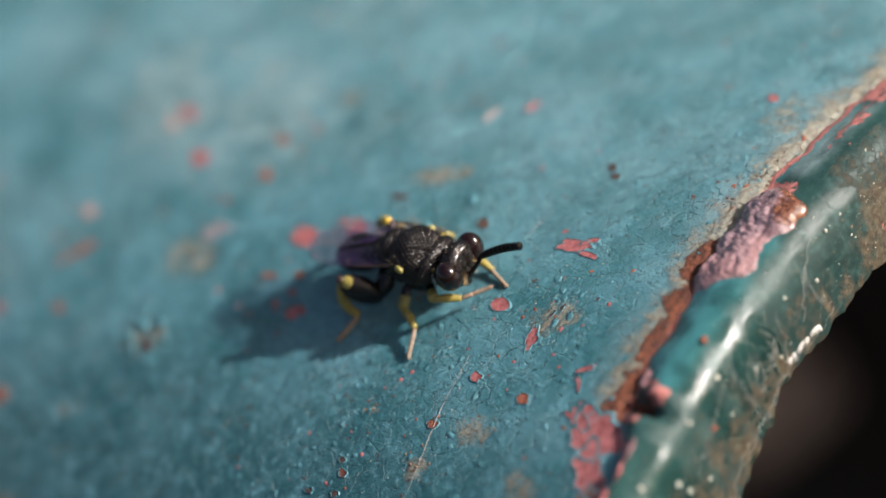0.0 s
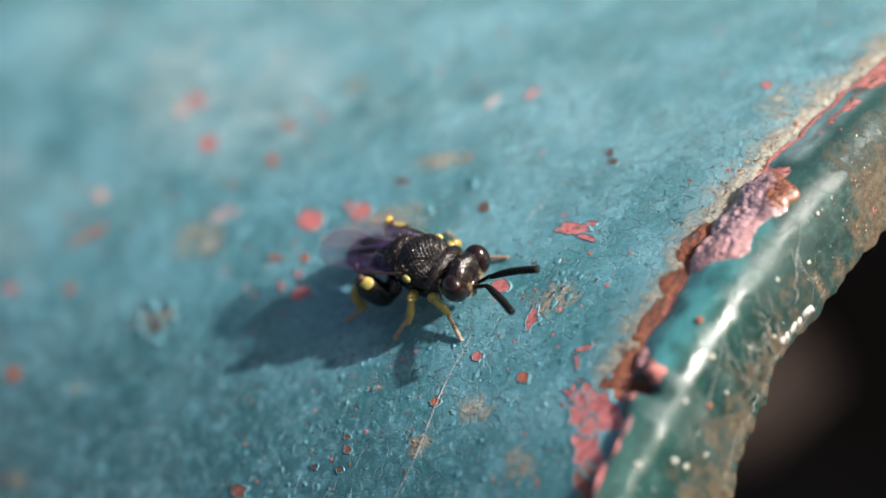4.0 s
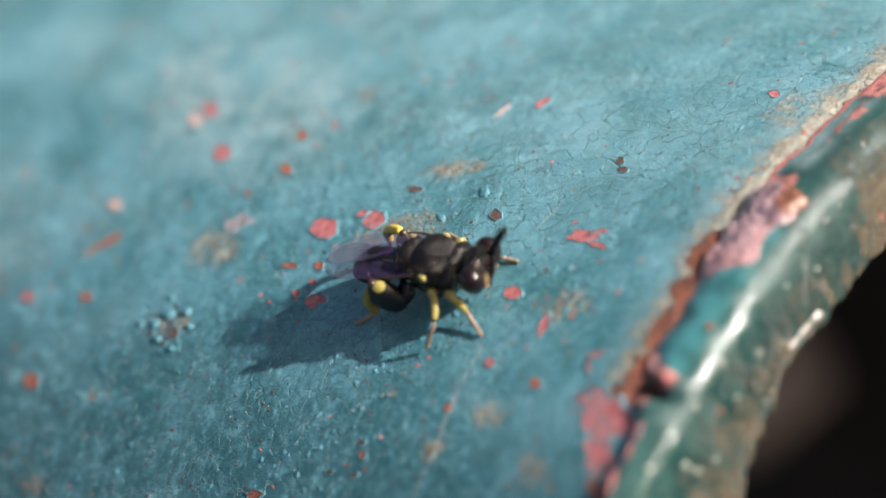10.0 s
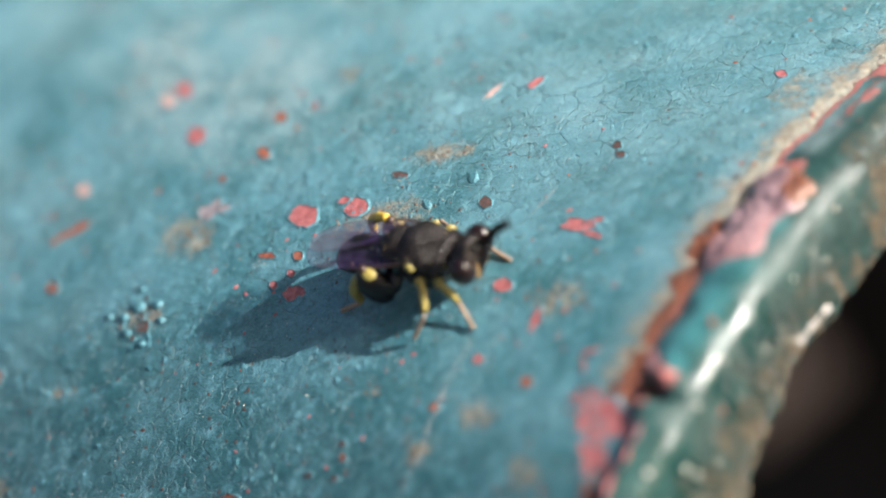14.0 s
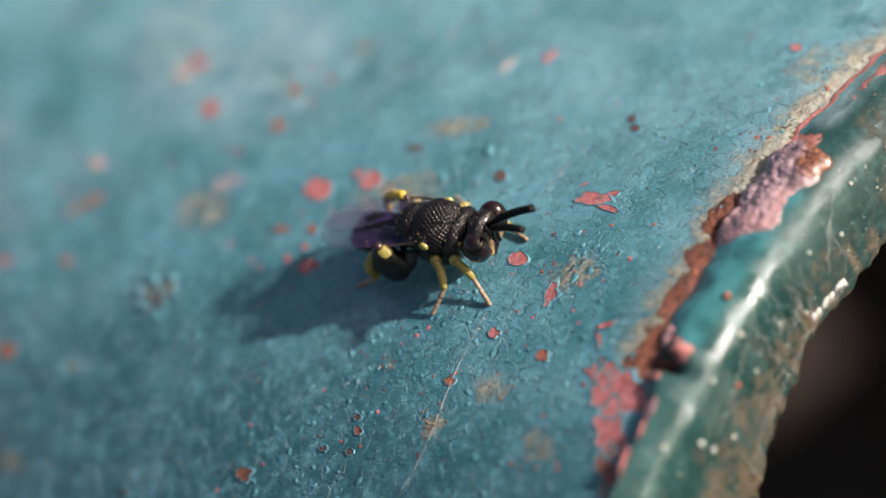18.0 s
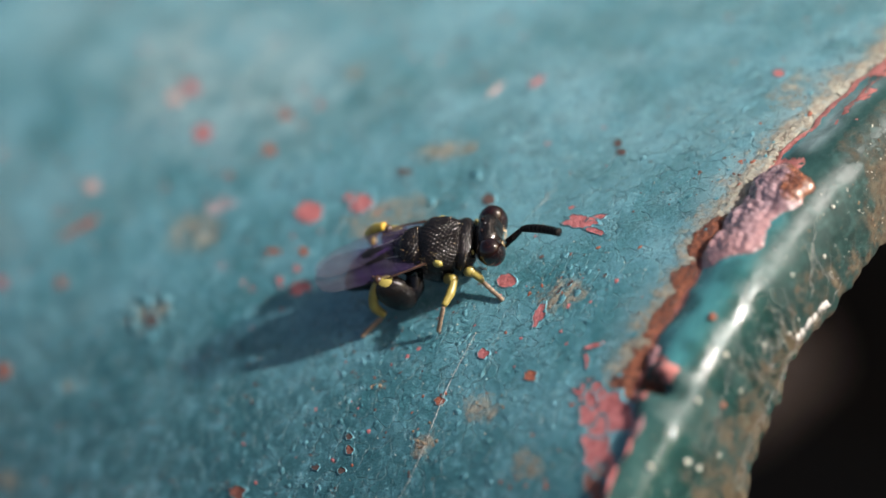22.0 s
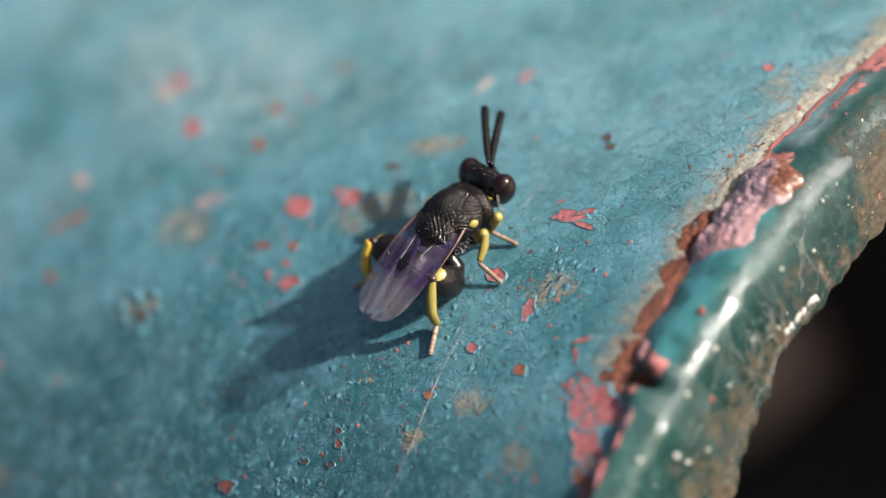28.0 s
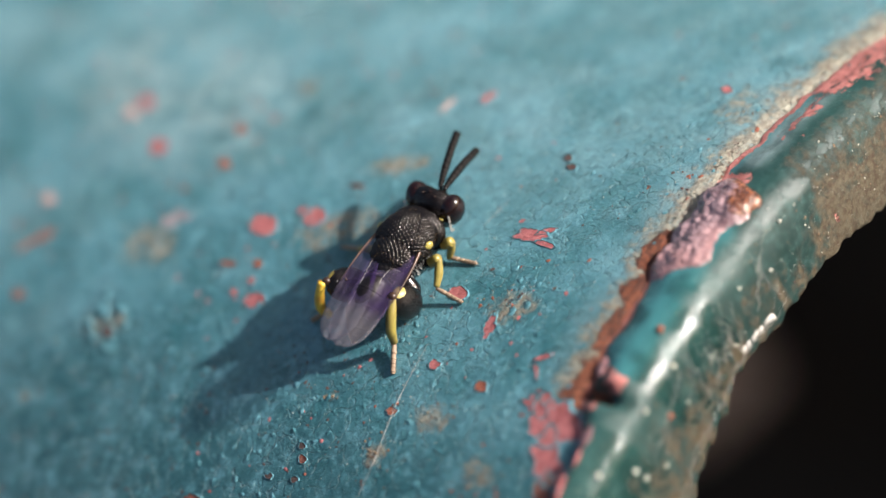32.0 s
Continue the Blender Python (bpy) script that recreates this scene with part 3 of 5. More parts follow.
chip(-2.92, -6.94, 0.27, 0.07, 36, PRIMER, 40, 0.6)
chip(-6.98, -0.95, 0.16, 0.11, 73, RUST, 41)
chip(-7.67, -0.10, 0.15, 0.09, 85, PIT, 42)
chip(-7.58, -0.99, 0.14, 0.09, 86, PIT, 43)
chip(-5.07, -3.08, 0.19, 0.12, 86, ORANGE, 44)
chip(-6.65, -0.75, 0.13, 0.09, 73, PIT, 45)
chip(-4.2, -8.3, 0.95, 0.6, 62, PRIMER, 46, 0.5)
chip(-5.2, -8.75, 0.85, 0.48, 40, PRIMER, 47, 0.5)
chip(-6.2, -9.25, 0.75, 0.30, 25, RUST, 48, 0.7)
chip(-3.9, -7.55, 0.5, 0.2, 70, PRIMER, 50, 0.7)
chip(-3.5, -7.6, 0.32, 0.16, 60, PRIMER, 49, 0.6)
blister(0.60, 1.09, 0.23, 0.14, 58)
blister(1.77, 0.27, 0.26, 0.17, 61, 0.07)
for x, y, r in ((-4.5, 8.3, 0.26), (-4.9, 8.6, 0.18), (-4.3, 7.7, 0.2), (-5.3, 8.2, 0.16), (-4.7, 7.3, 0.15), (-5.5, 7.5, 0.14), (-4.0, 8.5, 0.13), (-5.0, 9.1, 0.15)):
    blister(x, y, r, r * 0.8, 85, 0.10)
for x, y, r, k in ((-4.75, 8.0, 0.12, 51), (-5.2, 8.5, 0.10, 52), (-4.2, 8.15, 0.09, 53), (-5.4, 7.9, 0.11, 54)):
    chip(x, y, r, r * 0.8, 85, PIT, k, 0.2)


# blisters and pits that break up the stain beside the wasp
rnd = random.Random(77)
for k in range(22):
    x, y = rnd.gauss(-1.13, 0.5), rnd.gauss(-5.00, 0.4)
    r = rnd.uniform(0.06, 0.15)
    if k % 3:
        blister(x, y, r, r * 0.8, rnd.uniform(0, 180), 0.05)
    else:
        chip(x, y, r * 0.6, r * 0.45, rnd.uniform(0, 180), PIT, 60 + k, 0.2)


# ---- rust along the seam, and the crust on the rim ----
def rim_at(x, f):
    """A point on the rolled rim's section over x, f from 0 at the seam to 1 at the torn edge, and the way out of the surface."""
    line = curve_points([(0, y, h) for y, h in rim_profile(x, 0)[:9]], 40)
    k = f * 40
    i = min(int(k), 39)
    p = line[i].lerp(line[i + 1], k - i)
    d = (line[i + 1] - line[i]).normalized()
    c = (RADIUS + p.z) / RADIUS
    return Vector((x * c, p.y, (skin(x) + RADIUS) * c - RADIUS)), Vector((x / RADIUS, d.z, -d.y)).normalized()


columns, pink, orange = [], [], []
for i in range(231):
    x = 0.4 + 4.6 * i / 230
    fat = smooth_step(0.4, 1.4, x) * smooth_step(4.7, 3.9, x)
    col = []
    for j in range(49):
        v = j / 48
        wide = (0.45 + 0.06 * smooth_step(2.4, 3.4, x) + 0.08 * fractal(x, 2.0, 0, 0.9)) * (0.45 + 0.55 * fat)
        p, out = rim_at(x, 0.04 + wide * v)
        edge = math.sqrt(max(0.0, 1 - (2 * v - 1) ** 2))
        h = fat * edge * (0.15 + 0.12 * smooth_step(2.6, 4.0, x) + 0.09 * fractal(x, p.y, p.z, 1.6) + 0.06 * n3(x, p.y * 1.2, p.z + 3, 5.0) + 0.045 * n3(x, p.y * 1.2, p.z + 6, 11.0)) - 0.03 * (1 - edge) - 0.03 * (1 - fat)
        col.append(p + out * h)
        pink.append(max(smooth_step(2.2, 1.2, x), smooth_step(0.75, 0.95, v) * smooth_step(3.2, 2.4, x)))
        orange.append(0.85 * smooth_step(2.6, 3.6, x) * smooth_step(0.5, 0.85, v))
    columns.append(col)
sheet_mesh("rust_crust", columns, LUMP, tube, {"pink": pink, "orange": orange}, "lumpy glossy purple-brown rust crust")

for k, (x, f, r, h) in enumerate(((-5.0, 0.16, 0.4, 0.06), (-6.0, 0.2, 0.45, 0.06), (-4.4, 0.33, 0.34, 0.07), (-2.3, 0.16, 0.30, 0.10))):
    bm = bmesh.new()
    p, out = rim_at(x, f)
    ellipsoid(bm, (0, 0, 0), (r, r * 0.7, h), (0, 0, 0), 40, 26, lambda v: 1 + 0.35 * fractal(v.x + k, v.y, v.z, 1.6))
    bmesh.ops.transform(bm, matrix=out.to_track_quat("Z", "Y").to_matrix().to_4x4(), verts=bm.verts)
    part("primer_flake", bm, PRIMER if k < 2 else PINK, tube, "lifted flake of pinkish primer", at=p)

# a clod of dried mud on the inner wall
bm = bmesh.new()
ellipsoid(bm, (0, 0, 0), (3.2, 4.4, 3.4), (20, 0, 30), 20, 14, lambda v: 1 + 0.3 * fractal(v.x, v.y, v.z, 1.3))
part("mud_clod", bm, CLOD, tube, "clod of dried brown mud on the inner wall", at=(20.5, 24.0, -38.0))

# ---- specks: blisters in the paint, rust dots, pale dust with sparkle specks ----
rnd = random.Random(11)


def specks(name, count, material, lo, hi, flat, label, pick):
    bm = bmesh.new()
    made = 0
    while made < count:
        x, y = rnd.uniform(-13, 14), rnd.uniform(-8.2, 20)
        if y < seam(x) + 0.3 or rnd.random() > pick(x, y):
            continue
        r, turn, st = rnd.uniform(lo, hi) * rnd.uniform(0.6, 1.0), rnd.uniform(0, 6.3), rnd.uniform(1.0, 1.8)
        base, n = on_skin(x, y, -0.006), 9
        top = bm.verts.new(on_skin(x, y, r * flat))
        ring = [[], []]
        for k in range(n):
            w = 2 * math.pi * k / n
            q = r * rnd.uniform(0.75, 1.15)
            u, v = q * st * math.cos(w), q * math.sin(w)
            dx, dy = u * math.cos(turn) - v * math.sin(turn), u * math.sin(turn) + v * math.cos(turn)
            ring[0].append(bm.verts.new(on_skin(x + dx * 0.6, y + dy * 0.6, r * flat * 0.75)))
            ring[1].append(bm.verts.new(on_skin(x + dx, y + dy, -0.012)))
        for k in range(n):
            m = (k + 1) % n
            bm.faces.new((top, ring[0][k], ring[0][m]))
            bm.faces.new((ring[0][k], ring[1][k], ring[1][m], ring[0][m]))
        made += 1
    part(name, bm, material, tube, label)["kind"] = "stuff"


def patchy(f, lo, hi, z):
    return lambda x, y: smooth_step(lo, hi, fractal(x, y, z, f))


specks("paint_blister_field", 1700, PAINT, 0.03, 0.12, 0.28, "small blisters in the paint", patchy(0.25, -0.5, 0.5, 3))
specks("rust_speckle", 300, ORANGE, 0.03, 0.10, 0.2, "rust dots in the paint", patchy(0.2, -0.2, 0.6, 17))
specks("primer_speckle", 190, PRIMER, 0.03, 0.11, 0.15, "dots of bare primer", patchy(0.2, -0.2, 0.6, 29))
specks("pit_field", 750, PIT, 0.025, 0.08, 0.12, "dark pits in the paint", patchy(0.3, -0.3, 0.5, 41))
# dust, with extra tiny white grains standing in for sparkles of light
specks("dust", 2200, DUST, 0.006, 0.024, 0.8, "pale dust grains and white sparkle specks", patchy(0.3, -0.5, 0.4, 57))



def crumb(bm, p, out, r):
    """A tiny angular crumb lying on a surface."""
    side = out.orthogonal().normalized()
    up = out.cross(side)
    top = bm.verts.new(p + out * r * rnd.uniform(0.4, 0.8))
    st = rnd.uniform(1.0, 1.7)
    ring = [bm.verts.new(p + (side * math.cos(w) * st + up * math.sin(w)) * r * rnd.uniform(0.6, 1.2) - out * 0.01) for w in [2 * math.pi * q / 6 for q in range(6)]]
    for q in range(6):
        bm.faces.new((top, ring[q], ring[(q + 1) % 6]))


bm = bmesh.new()
for k in range(200):
    cx, cy, a, b, turn = rnd.choice(STAINS)
    w, q = rnd.uniform(0, 6.3), rnd.uniform(0.0, 1.1)
    u, v = a * q * math.cos(w), b * q * math.sin(w)
    c, s = math.cos(radians(turn)), math.sin(radians(turn))
    x, y = cx + u * c - v * s, cy + u * s + v * c
    if y > seam(x) + 0.2:
        crumb(bm, on_skin(x, y), Vector((x / RADIUS, 0, 1)).normalized(), rnd.uniform(0.015, 0.06))
part("rust_crumb_field", bm, CRUMB, tube, "crumbs of brown rust on the stains", smooth=False)["kind"] = "stuff"

for name, count, material, lo, hi in (("rim_dust", 260, DUST, 0.008, 0.028), ("rim_rust_speckle", 160, CRUMB, 0.012, 0.045)):
    bm = bmesh.new()
    for k in range(count):
        p, out = rim_at(rnd.uniform(-8, 9), rnd.uniform(0.52, 0.97))
        crumb(bm, p, out, rnd.uniform(lo, hi))
    part(name, bm, material, tube, "specks stuck to the rim's side", smooth=False)["kind"] = "stuff"

# grains stuck to the rim's side
for x, f, r in ((-3.0, 0.66, 0.075), (-2.6, 0.80, 0.10), (-0.85, 0.50, 0.12), (-4.5, 0.78, 0.09), (-4.4, 0.86, 0.08), (-1.5, 0.66, 0.08), (1.6, 0.72, 0.06), (-0.4, 0.82, 0.05),
                (2.8, 0.8, 0.06), (-5.2, 0.6, 0.08), (-3.7, 0.9, 0.06), (0.5, 0.9, 0.05), (-1.9, 0.85, 0.05), (3.9, 0.66, 0.06)):
    bm = bmesh.new()
    p, out = rim_at(x, f)
    ellipsoid(bm, (0, 0, 0), (r, r * 0.85, r * 0.8), (0, 0, 40), 12, 9, lambda v: 1 + 0.25 * fractal(v.x + x, v.y, v.z, 1.4))
    part("grain", bm, DUST if r < 0.1 else ORANGE, tube, at=p + out * r * 0.3)

# ---- spider silk on the rim's side, and a thread over the paint ----
silk = new("spider_silk")
tagged(silk, "old white spider silk clinging to the rim and paint", "spider silk")
rnd = random.Random(23)


def strand(ends, thick, wob, n=26):
    """A thread over the rim's side: ends are (x, f) pairs on the rim."""
    pts = []
    for (x0, f0), (x1, f1) in zip(ends, ends[1:]):
        for q in range(5):
            u = q / 5
            p, out = rim_at(x0 + (x1 - x0) * u + rnd.uniform(-wob, wob), min(0.985, f0 + (f1 - f0) * u + rnd.uniform(-wob, wob) * 0.12))
            pts.append(p + out * rnd.uniform(0.02, 0.07))
    p, out = rim_at(*ends[-1])
    pts.append(p + out * 0.02)
    bm = bmesh.new()
    limb(bm, pts, [thick * 0.28, thick * 0.45, thick * 0.55, thick * 0.28], n, 6)
    part("strand", bm, SILK, silk)


strand([(0.45, 0.55), (-1.0, 0.67), (-2.5, 0.78), (-3.7, 0.85)], 0.012, 0.05, 40)
strand([(2.7, 0.70), (2.2, 0.78), (1.7, 0.88)], 0.016, 0.05)
strand([(3.3, 0.62), (2.6, 0.72), (2.3, 0.80)], 0.011, 0.05)
for k in range(16):
    x = rnd.gauss(0.5, 0.7)
    strand([(x, rnd.uniform(0.6, 0.8)), (x + rnd.uniform(-0.5, 0.3), rnd.uniform(0.78, 0.9)), (x + rnd.uniform(-0.7, 0.5), rnd.uniform(0.88, 0.98))], rnd.uniform(0.004, 0.011), 0.12)
for k in range(9):
    x = rnd.uniform(-4.5, 4.5)
    strand([(x, rnd.uniform(0.7, 0.9)), (x - rnd.uniform(0.2, 0.8), rnd.uniform(0.85, 0.97))], rnd.uniform(0.003, 0.008), 0.08)
strand([(x / 4, 0.97) for x in range(12, -17, -2)], 0.009, 0.10, 90)
strand([(x / 4, 0.98) for x in range(8, -20, -2)], 0.006, 0.14, 90)
for k in range(9):
    x = 2.1 - 1.5 * k / 9 + rnd.uniform(-0.1, 0.1)
    bm = bmesh.new()
    p, out = rim_at(x, 0.955)
    ellipsoid(bm, (0, 0, 0), (0.09, 0.028, 0.11), (rnd.uniform(-20, 20), rnd.uniform(0, 60), 0), 12, 9, lambda v: 1 + 0.5 * fractal(v.x + k, v.y, v.z, 1.8))
    part("silk_tuft", bm, SILK, silk, "matted white tuft at the torn edge", at=p + out * 0.02)
for ends in (((-2.9, -3.05), (-4.7, -3.12), (-6.9, -3.32), (-8.3, -3.2)), ((1.0, -2.36), (1.5, -2.42), (2.1, -2.52))):
    bm = bmesh.new()
    limb(bm, [on_skin(x + rnd.uniform(-0.03, 0.03), y + rnd.uniform(-0.03, 0.03), 0.02) for x, y in ends], [0.003, 0.006, 0.004, 0.003], 30, 6)
    part("thread", bm, SILK, silk)

# ---- the wasp: x forward, y to its left, z up, its origin on the paint under the thorax ----
wasp = new("wasp")
tagged(wasp, "small black chalcid wasp with yellow leg marks and smoky violet wings", "wasp")


def pitted(bm, count=650, depth=0.042, centre=(0, 0, 0)):
    """Presses round pits into armour, laid out in a spiral like those of a thimble."""
    c = np.array(centre)
    co = np.array([v.co for v in bm.verts])
    way = co - c
    size = np.abs(way).max(axis=0)
    unit = way / size
    unit /= np.linalg.norm(unit, axis=1)[:, None]
    k = np.arange(count) + 0.5
    x, w = 1 - 2 * k / count, k * math.pi * (3 - math.sqrt(5))
    r = np.sqrt(1 - x * x)
    pits = np.stack([x, r * np.cos(w), r * np.sin(w)], axis=1)
    near = np.sqrt(np.maximum(0.0, 2 - 2 * (unit @ pits.T).max(axis=1))) / math.sqrt(4 * math.pi / count)
    out = way / np.linalg.norm(way, axis=1)[:, None]
    new_co = co - out * (depth * np.clip(1.25 - near * 2.1, 0.0, 1.0))[:, None]
    for v, q in zip(bm.verts, new_co):
        v.co = q


def groove(points, width, depth):
    """A shape function for ellipsoid(): cuts furrows along planes (normal, offset) of the unit ball."""
    def f(v):
        k = 1.0
        for n, off in points:
            k -= depth * math.exp(-((v.dot(Vector(n)) - off) / width) ** 2)
        return k
    return f


# thorax, in its plates: the back plate has two furrows that run back and inwards
bm = bmesh.new()
ellipsoid(bm, (0, 0, 0), (0.80, 0.80, 0.68), (0, 6, 0), 240, 160, groove([((0.42, 0.90, 0), 0.50), ((0.42, -0.90, 0), 0.50)], 0.045, 0.05))
pitted(bm, 780)
part("scutum", bm, BLACK, wasp, "coarsely pitted black back plate", at=(0.38, 0, 1.42))
bm = bmesh.new()
ellipsoid(bm, (0, 0, 0), (0.50, 0.62, 0.47), (0, -10, 0), 190, 130, lambda v: 1 + (0.10 if v.x < -0.5 else 0.0) * abs(v.y) + 0.05 * math.exp(-((v.z + 0.12) / 0.10) ** 2) * max(0.0, -v.x))
pitted(bm, 360)
part("scutellum", bm, BLACK, wasp, "domed pitted plate over the wing roots", at=(-0.34, 0, 1.46))
bm = bmesh.new()
ellipsoid(bm, (0, 0, 0), (0.40, 0.84, 0.60), (0, 18, 0), 150, 100)
pitted(bm, 520, 0.022)
part("pronotum", bm, BLACK, wasp, "pitted black collar", at=(0.92, 0, 1.28))
bm = bmesh.new()
ellipsoid(bm, (0.08, 0, 0), (0.88, 0.66, 0.64), (0, 4, 0), 60, 40, lambda v: 1 + 0.03 * fractal(v.x, v.y, v.z, 1.5))
part("pleuron", bm, SHINY, wasp, "smooth black underside of the thorax", at=(0.12, 0, 0.88))
bm = bmesh.new()
ellipsoid(bm, (0, 0, 0), (0.42, 0.55, 0.46), (0, 0, 0), 80, 50)
pitted(bm, 200, 0.022)
part("propodeum", bm, BLACK, wasp, at=(-0.72, 0, 1.14))
for s in (1, -1):
    bm = bmesh.new()
    ellipsoid(bm, (0, 0, 0), (0.42, 0.30, 0.40), (s * 8, 6, s * 14), 100, 64)
    pitted(bm, 170)
    part("side_lobe", bm, BLACK, wasp, at=(0.16, s * 0.54, 1.46))
    bm = bmesh.new()
    ellipsoid(bm, (0, 0, 0), (0.15, 0.09, 0.12), (0, 0, s * 20), 24, 16, lambda v: 1 + 0.08 * fractal(v.x, v.y, v.z, 2))
    part("tegula", bm, PALE_YELLOW, wasp, "pale green-yellow wing scale", at=(0.28, s * 0.80, 1.54))
    bm = bmesh.new()
    ellipsoid(bm, (0, 0, 0), (0.05, 0.20, 0.07), (s * 14, 0, s * -16), 18, 12)
    part("neck_spot", bm, YELLOW, wasp, "yellow mark on the collar", at=(1.20, s * 0.44, 1.48))

# short gold hairs on the plates, and a silvery fringe on the flank
bm = bmesh.new()
rnd = random.Random(4)
for k in range(420):
    d = Vector((rnd.uniform(-1, 1), rnd.uniform(-1, 1), rnd.uniform(-0.35, 1))).normalized()
    c, r = rnd.choice([((0.38, 0, 1.42), (0.80, 0.80, 0.63)), ((-0.34, 0, 1.46), (0.50, 0.62, 0.47)), ((0.92, 0, 1.28), (0.40, 0.84, 0.60)), ((0.16, -0.54, 1.46), (0.42, 0.30, 0.40)), ((0.16, 0.54, 1.46), (0.42, 0.30, 0.40))])
    p = Vector(c) + Vector((d.x * r[0], d.y * r[1], d.z * r[2])) * 1.01
    out = (Vector((d.x / r[0], d.y / r[1], d.z / r[2])).normalized() + Vector((-0.9, rnd.uniform(-0.4, 0.4), 0))).normalized()
    side = out.cross(Vector((rnd.uniform(-1, 1), rnd.uniform(-1, 1), rnd.uniform(-1, 1)))).normalized() * 0.005
    bm.faces.new([bm.verts.new(q) for q in (p - side, p + side, p + out * rnd.uniform(0.025, 0.045))])
part("hairs", bm, GOLD, wasp, "sparse short golden hairs", smooth=False)["kind"] = "stuff"
bm = bmesh.new()
for k in range(150):
    s = rnd.choice((1, -1))
    p = Vector((rnd.uniform(-0.45, 0.3), s * rnd.uniform(0.60, 0.70), rnd.uniform(0.75, 1.15)))
    tip = p + Vector((rnd.uniform(-0.06, 0.02), s * rnd.uniform(0.03, 0.08), rnd.uniform(-0.07, 0.01)))
    side = Vector((0.006, 0, 0.006))
    bm.faces.new([bm.verts.new(q) for q in (p - side, p + side, tip)])
part("flank_hairs", bm, SILVER, wasp, "sparse silvery hairs on the flank", smooth=False)["kind"] = "stuff"

# head, with its eyes; the face has a groove for the antennae
bm = bmesh.new()
ellipsoid(bm, (0.34, 0, 0), (0.40, 0.78, 0.62), (0, 14, 0), 90, 60, lambda v: 1 - 0.22 * max(0.0, v.x) * max(0.0, 1 - 3.0 * abs(v.y)) + 0.02 * fractal(v.x, v.y, v.z, 2))
ellipsoid(bm, (0.44, 0, -0.42), (0.24, 0.40, 0.28), (0, 20, 0), 30, 20)
pitted(bm, 900, 0.012, (0.34, 0, 0))
head = part("head", bm, HEADM, wasp, "wide pitted black head", at=(1.28, 0, 1.40))
for s in (1, -1):
    bm = bmesh.new()
    ellipsoid(bm, (0.43, s * 0.55, 0.04), (0.40, 0.345, 0.49), (s * -10, 14, s * 14), 48, 32)
    part("eye", bm, EYE, head, "glossy dark brown compound eye")
    bm = bmesh.new()
    for k in range(80):
        u, v = rnd.uniform(0, 1), rnd.uniform(-1, 1)
        p = Vector((0.74 - 0.12 * abs(v), s * (0.20 + 0.14 * u), -0.06 + 0.42 * v))
        tip = p + Vector((rnd.uniform(0.03, 0.09), rnd.uniform(-0.03, 0.03), rnd.uniform(-0.08, 0.02)))
        bm.faces.new([bm.verts.new(q) for q in (p, p + Vector((0, 0.009, 0.006)), tip)])
    part("face_hairs", bm, GOLD, head, "tuft of short golden face hairs", smooth=False)
    bm = bmesh.new()
    for k in range(150):
        w = rnd.uniform(-1.9, 0.5)
        p = Vector((0.06 + 0.10 * (1 - math.cos(w)) + rnd.uniform(-0.03, 0.03), s * (0.66 + 0.06 * math.cos(w) + rnd.uniform(-0.03, 0.03)), 0.44 * math.sin(w)))
        tip = p + Vector((rnd.uniform(-0.06, 0.02), s * rnd.uniform(0.03, 0.07), rnd.uniform(-0.06, 0.02)))
        bm.faces.new([bm.verts.new(q) for q in (p, p + Vector((0.010, 0, 0.012)), tip)])
    part("cheek_hairs", bm, SILVER, head, "silvery hair fringe behind the eye", smooth=False)
bm = bmesh.new()
for s in (1, -1):
    limb(bm, [(0.44, s * 0.10, -0.62), (0.52, s * 0.04, -0.68), (0.51, 0, -0.74)], [0.09, 0.07, 0.03], 6, 8)
part("jaw", bm, SHINY, head)
bm = bmesh.new()
for y, x in ((0.0, 0.36), (0.2, 0.28), (-0.2, 0.28)):
    ellipsoid(bm, (x, y, 0.61 - abs(y) * 0.25), (0.055, 0.055, 0.05), (0, 0, 0), 12, 8)
part("ocelli", bm, EYE, head)

# abdomen: glossy, in rings, hanging to a point behind
SPINE = [(0, 0, 0), (-0.28, 0, -0.06), (-0.75, 0, -0.20), (-1.20, 0, -0.44), (-1.55, 0, -0.70), (-1.82, 0, -0.98)]
GIRTH = [0.18, 0.44, 0.54, 0.48, 0.29, 0.03]
bm = bmesh.new()
limb(bm, SPINE, GIRTH, 40, 36, 1.0)
abdomen = part("abdomen", bm, ABDOMEN, wasp, "smooth glossy black abdomen", at=(-0.84, 0, 1.12))
for u in (0.36, 0.50, 0.62, 0.74, 0.85):
    line = curve_points(SPINE, 100)
    k = int(u * 100)
    w = u * 5
    r = GIRTH[int(w)] + (GIRTH[int(w) + 1] - GIRTH[int(w)]) * (w - int(w))
    bm = bmesh.new()
    limb(bm, [line[k - 3], line[k], line[k + 3]], [r - 0.02, r + 0.012, r - 0.03], 6, 36, 1.0, caps=False)
    part("abdomen_ring", bm, ABDOMEN, abdomen)


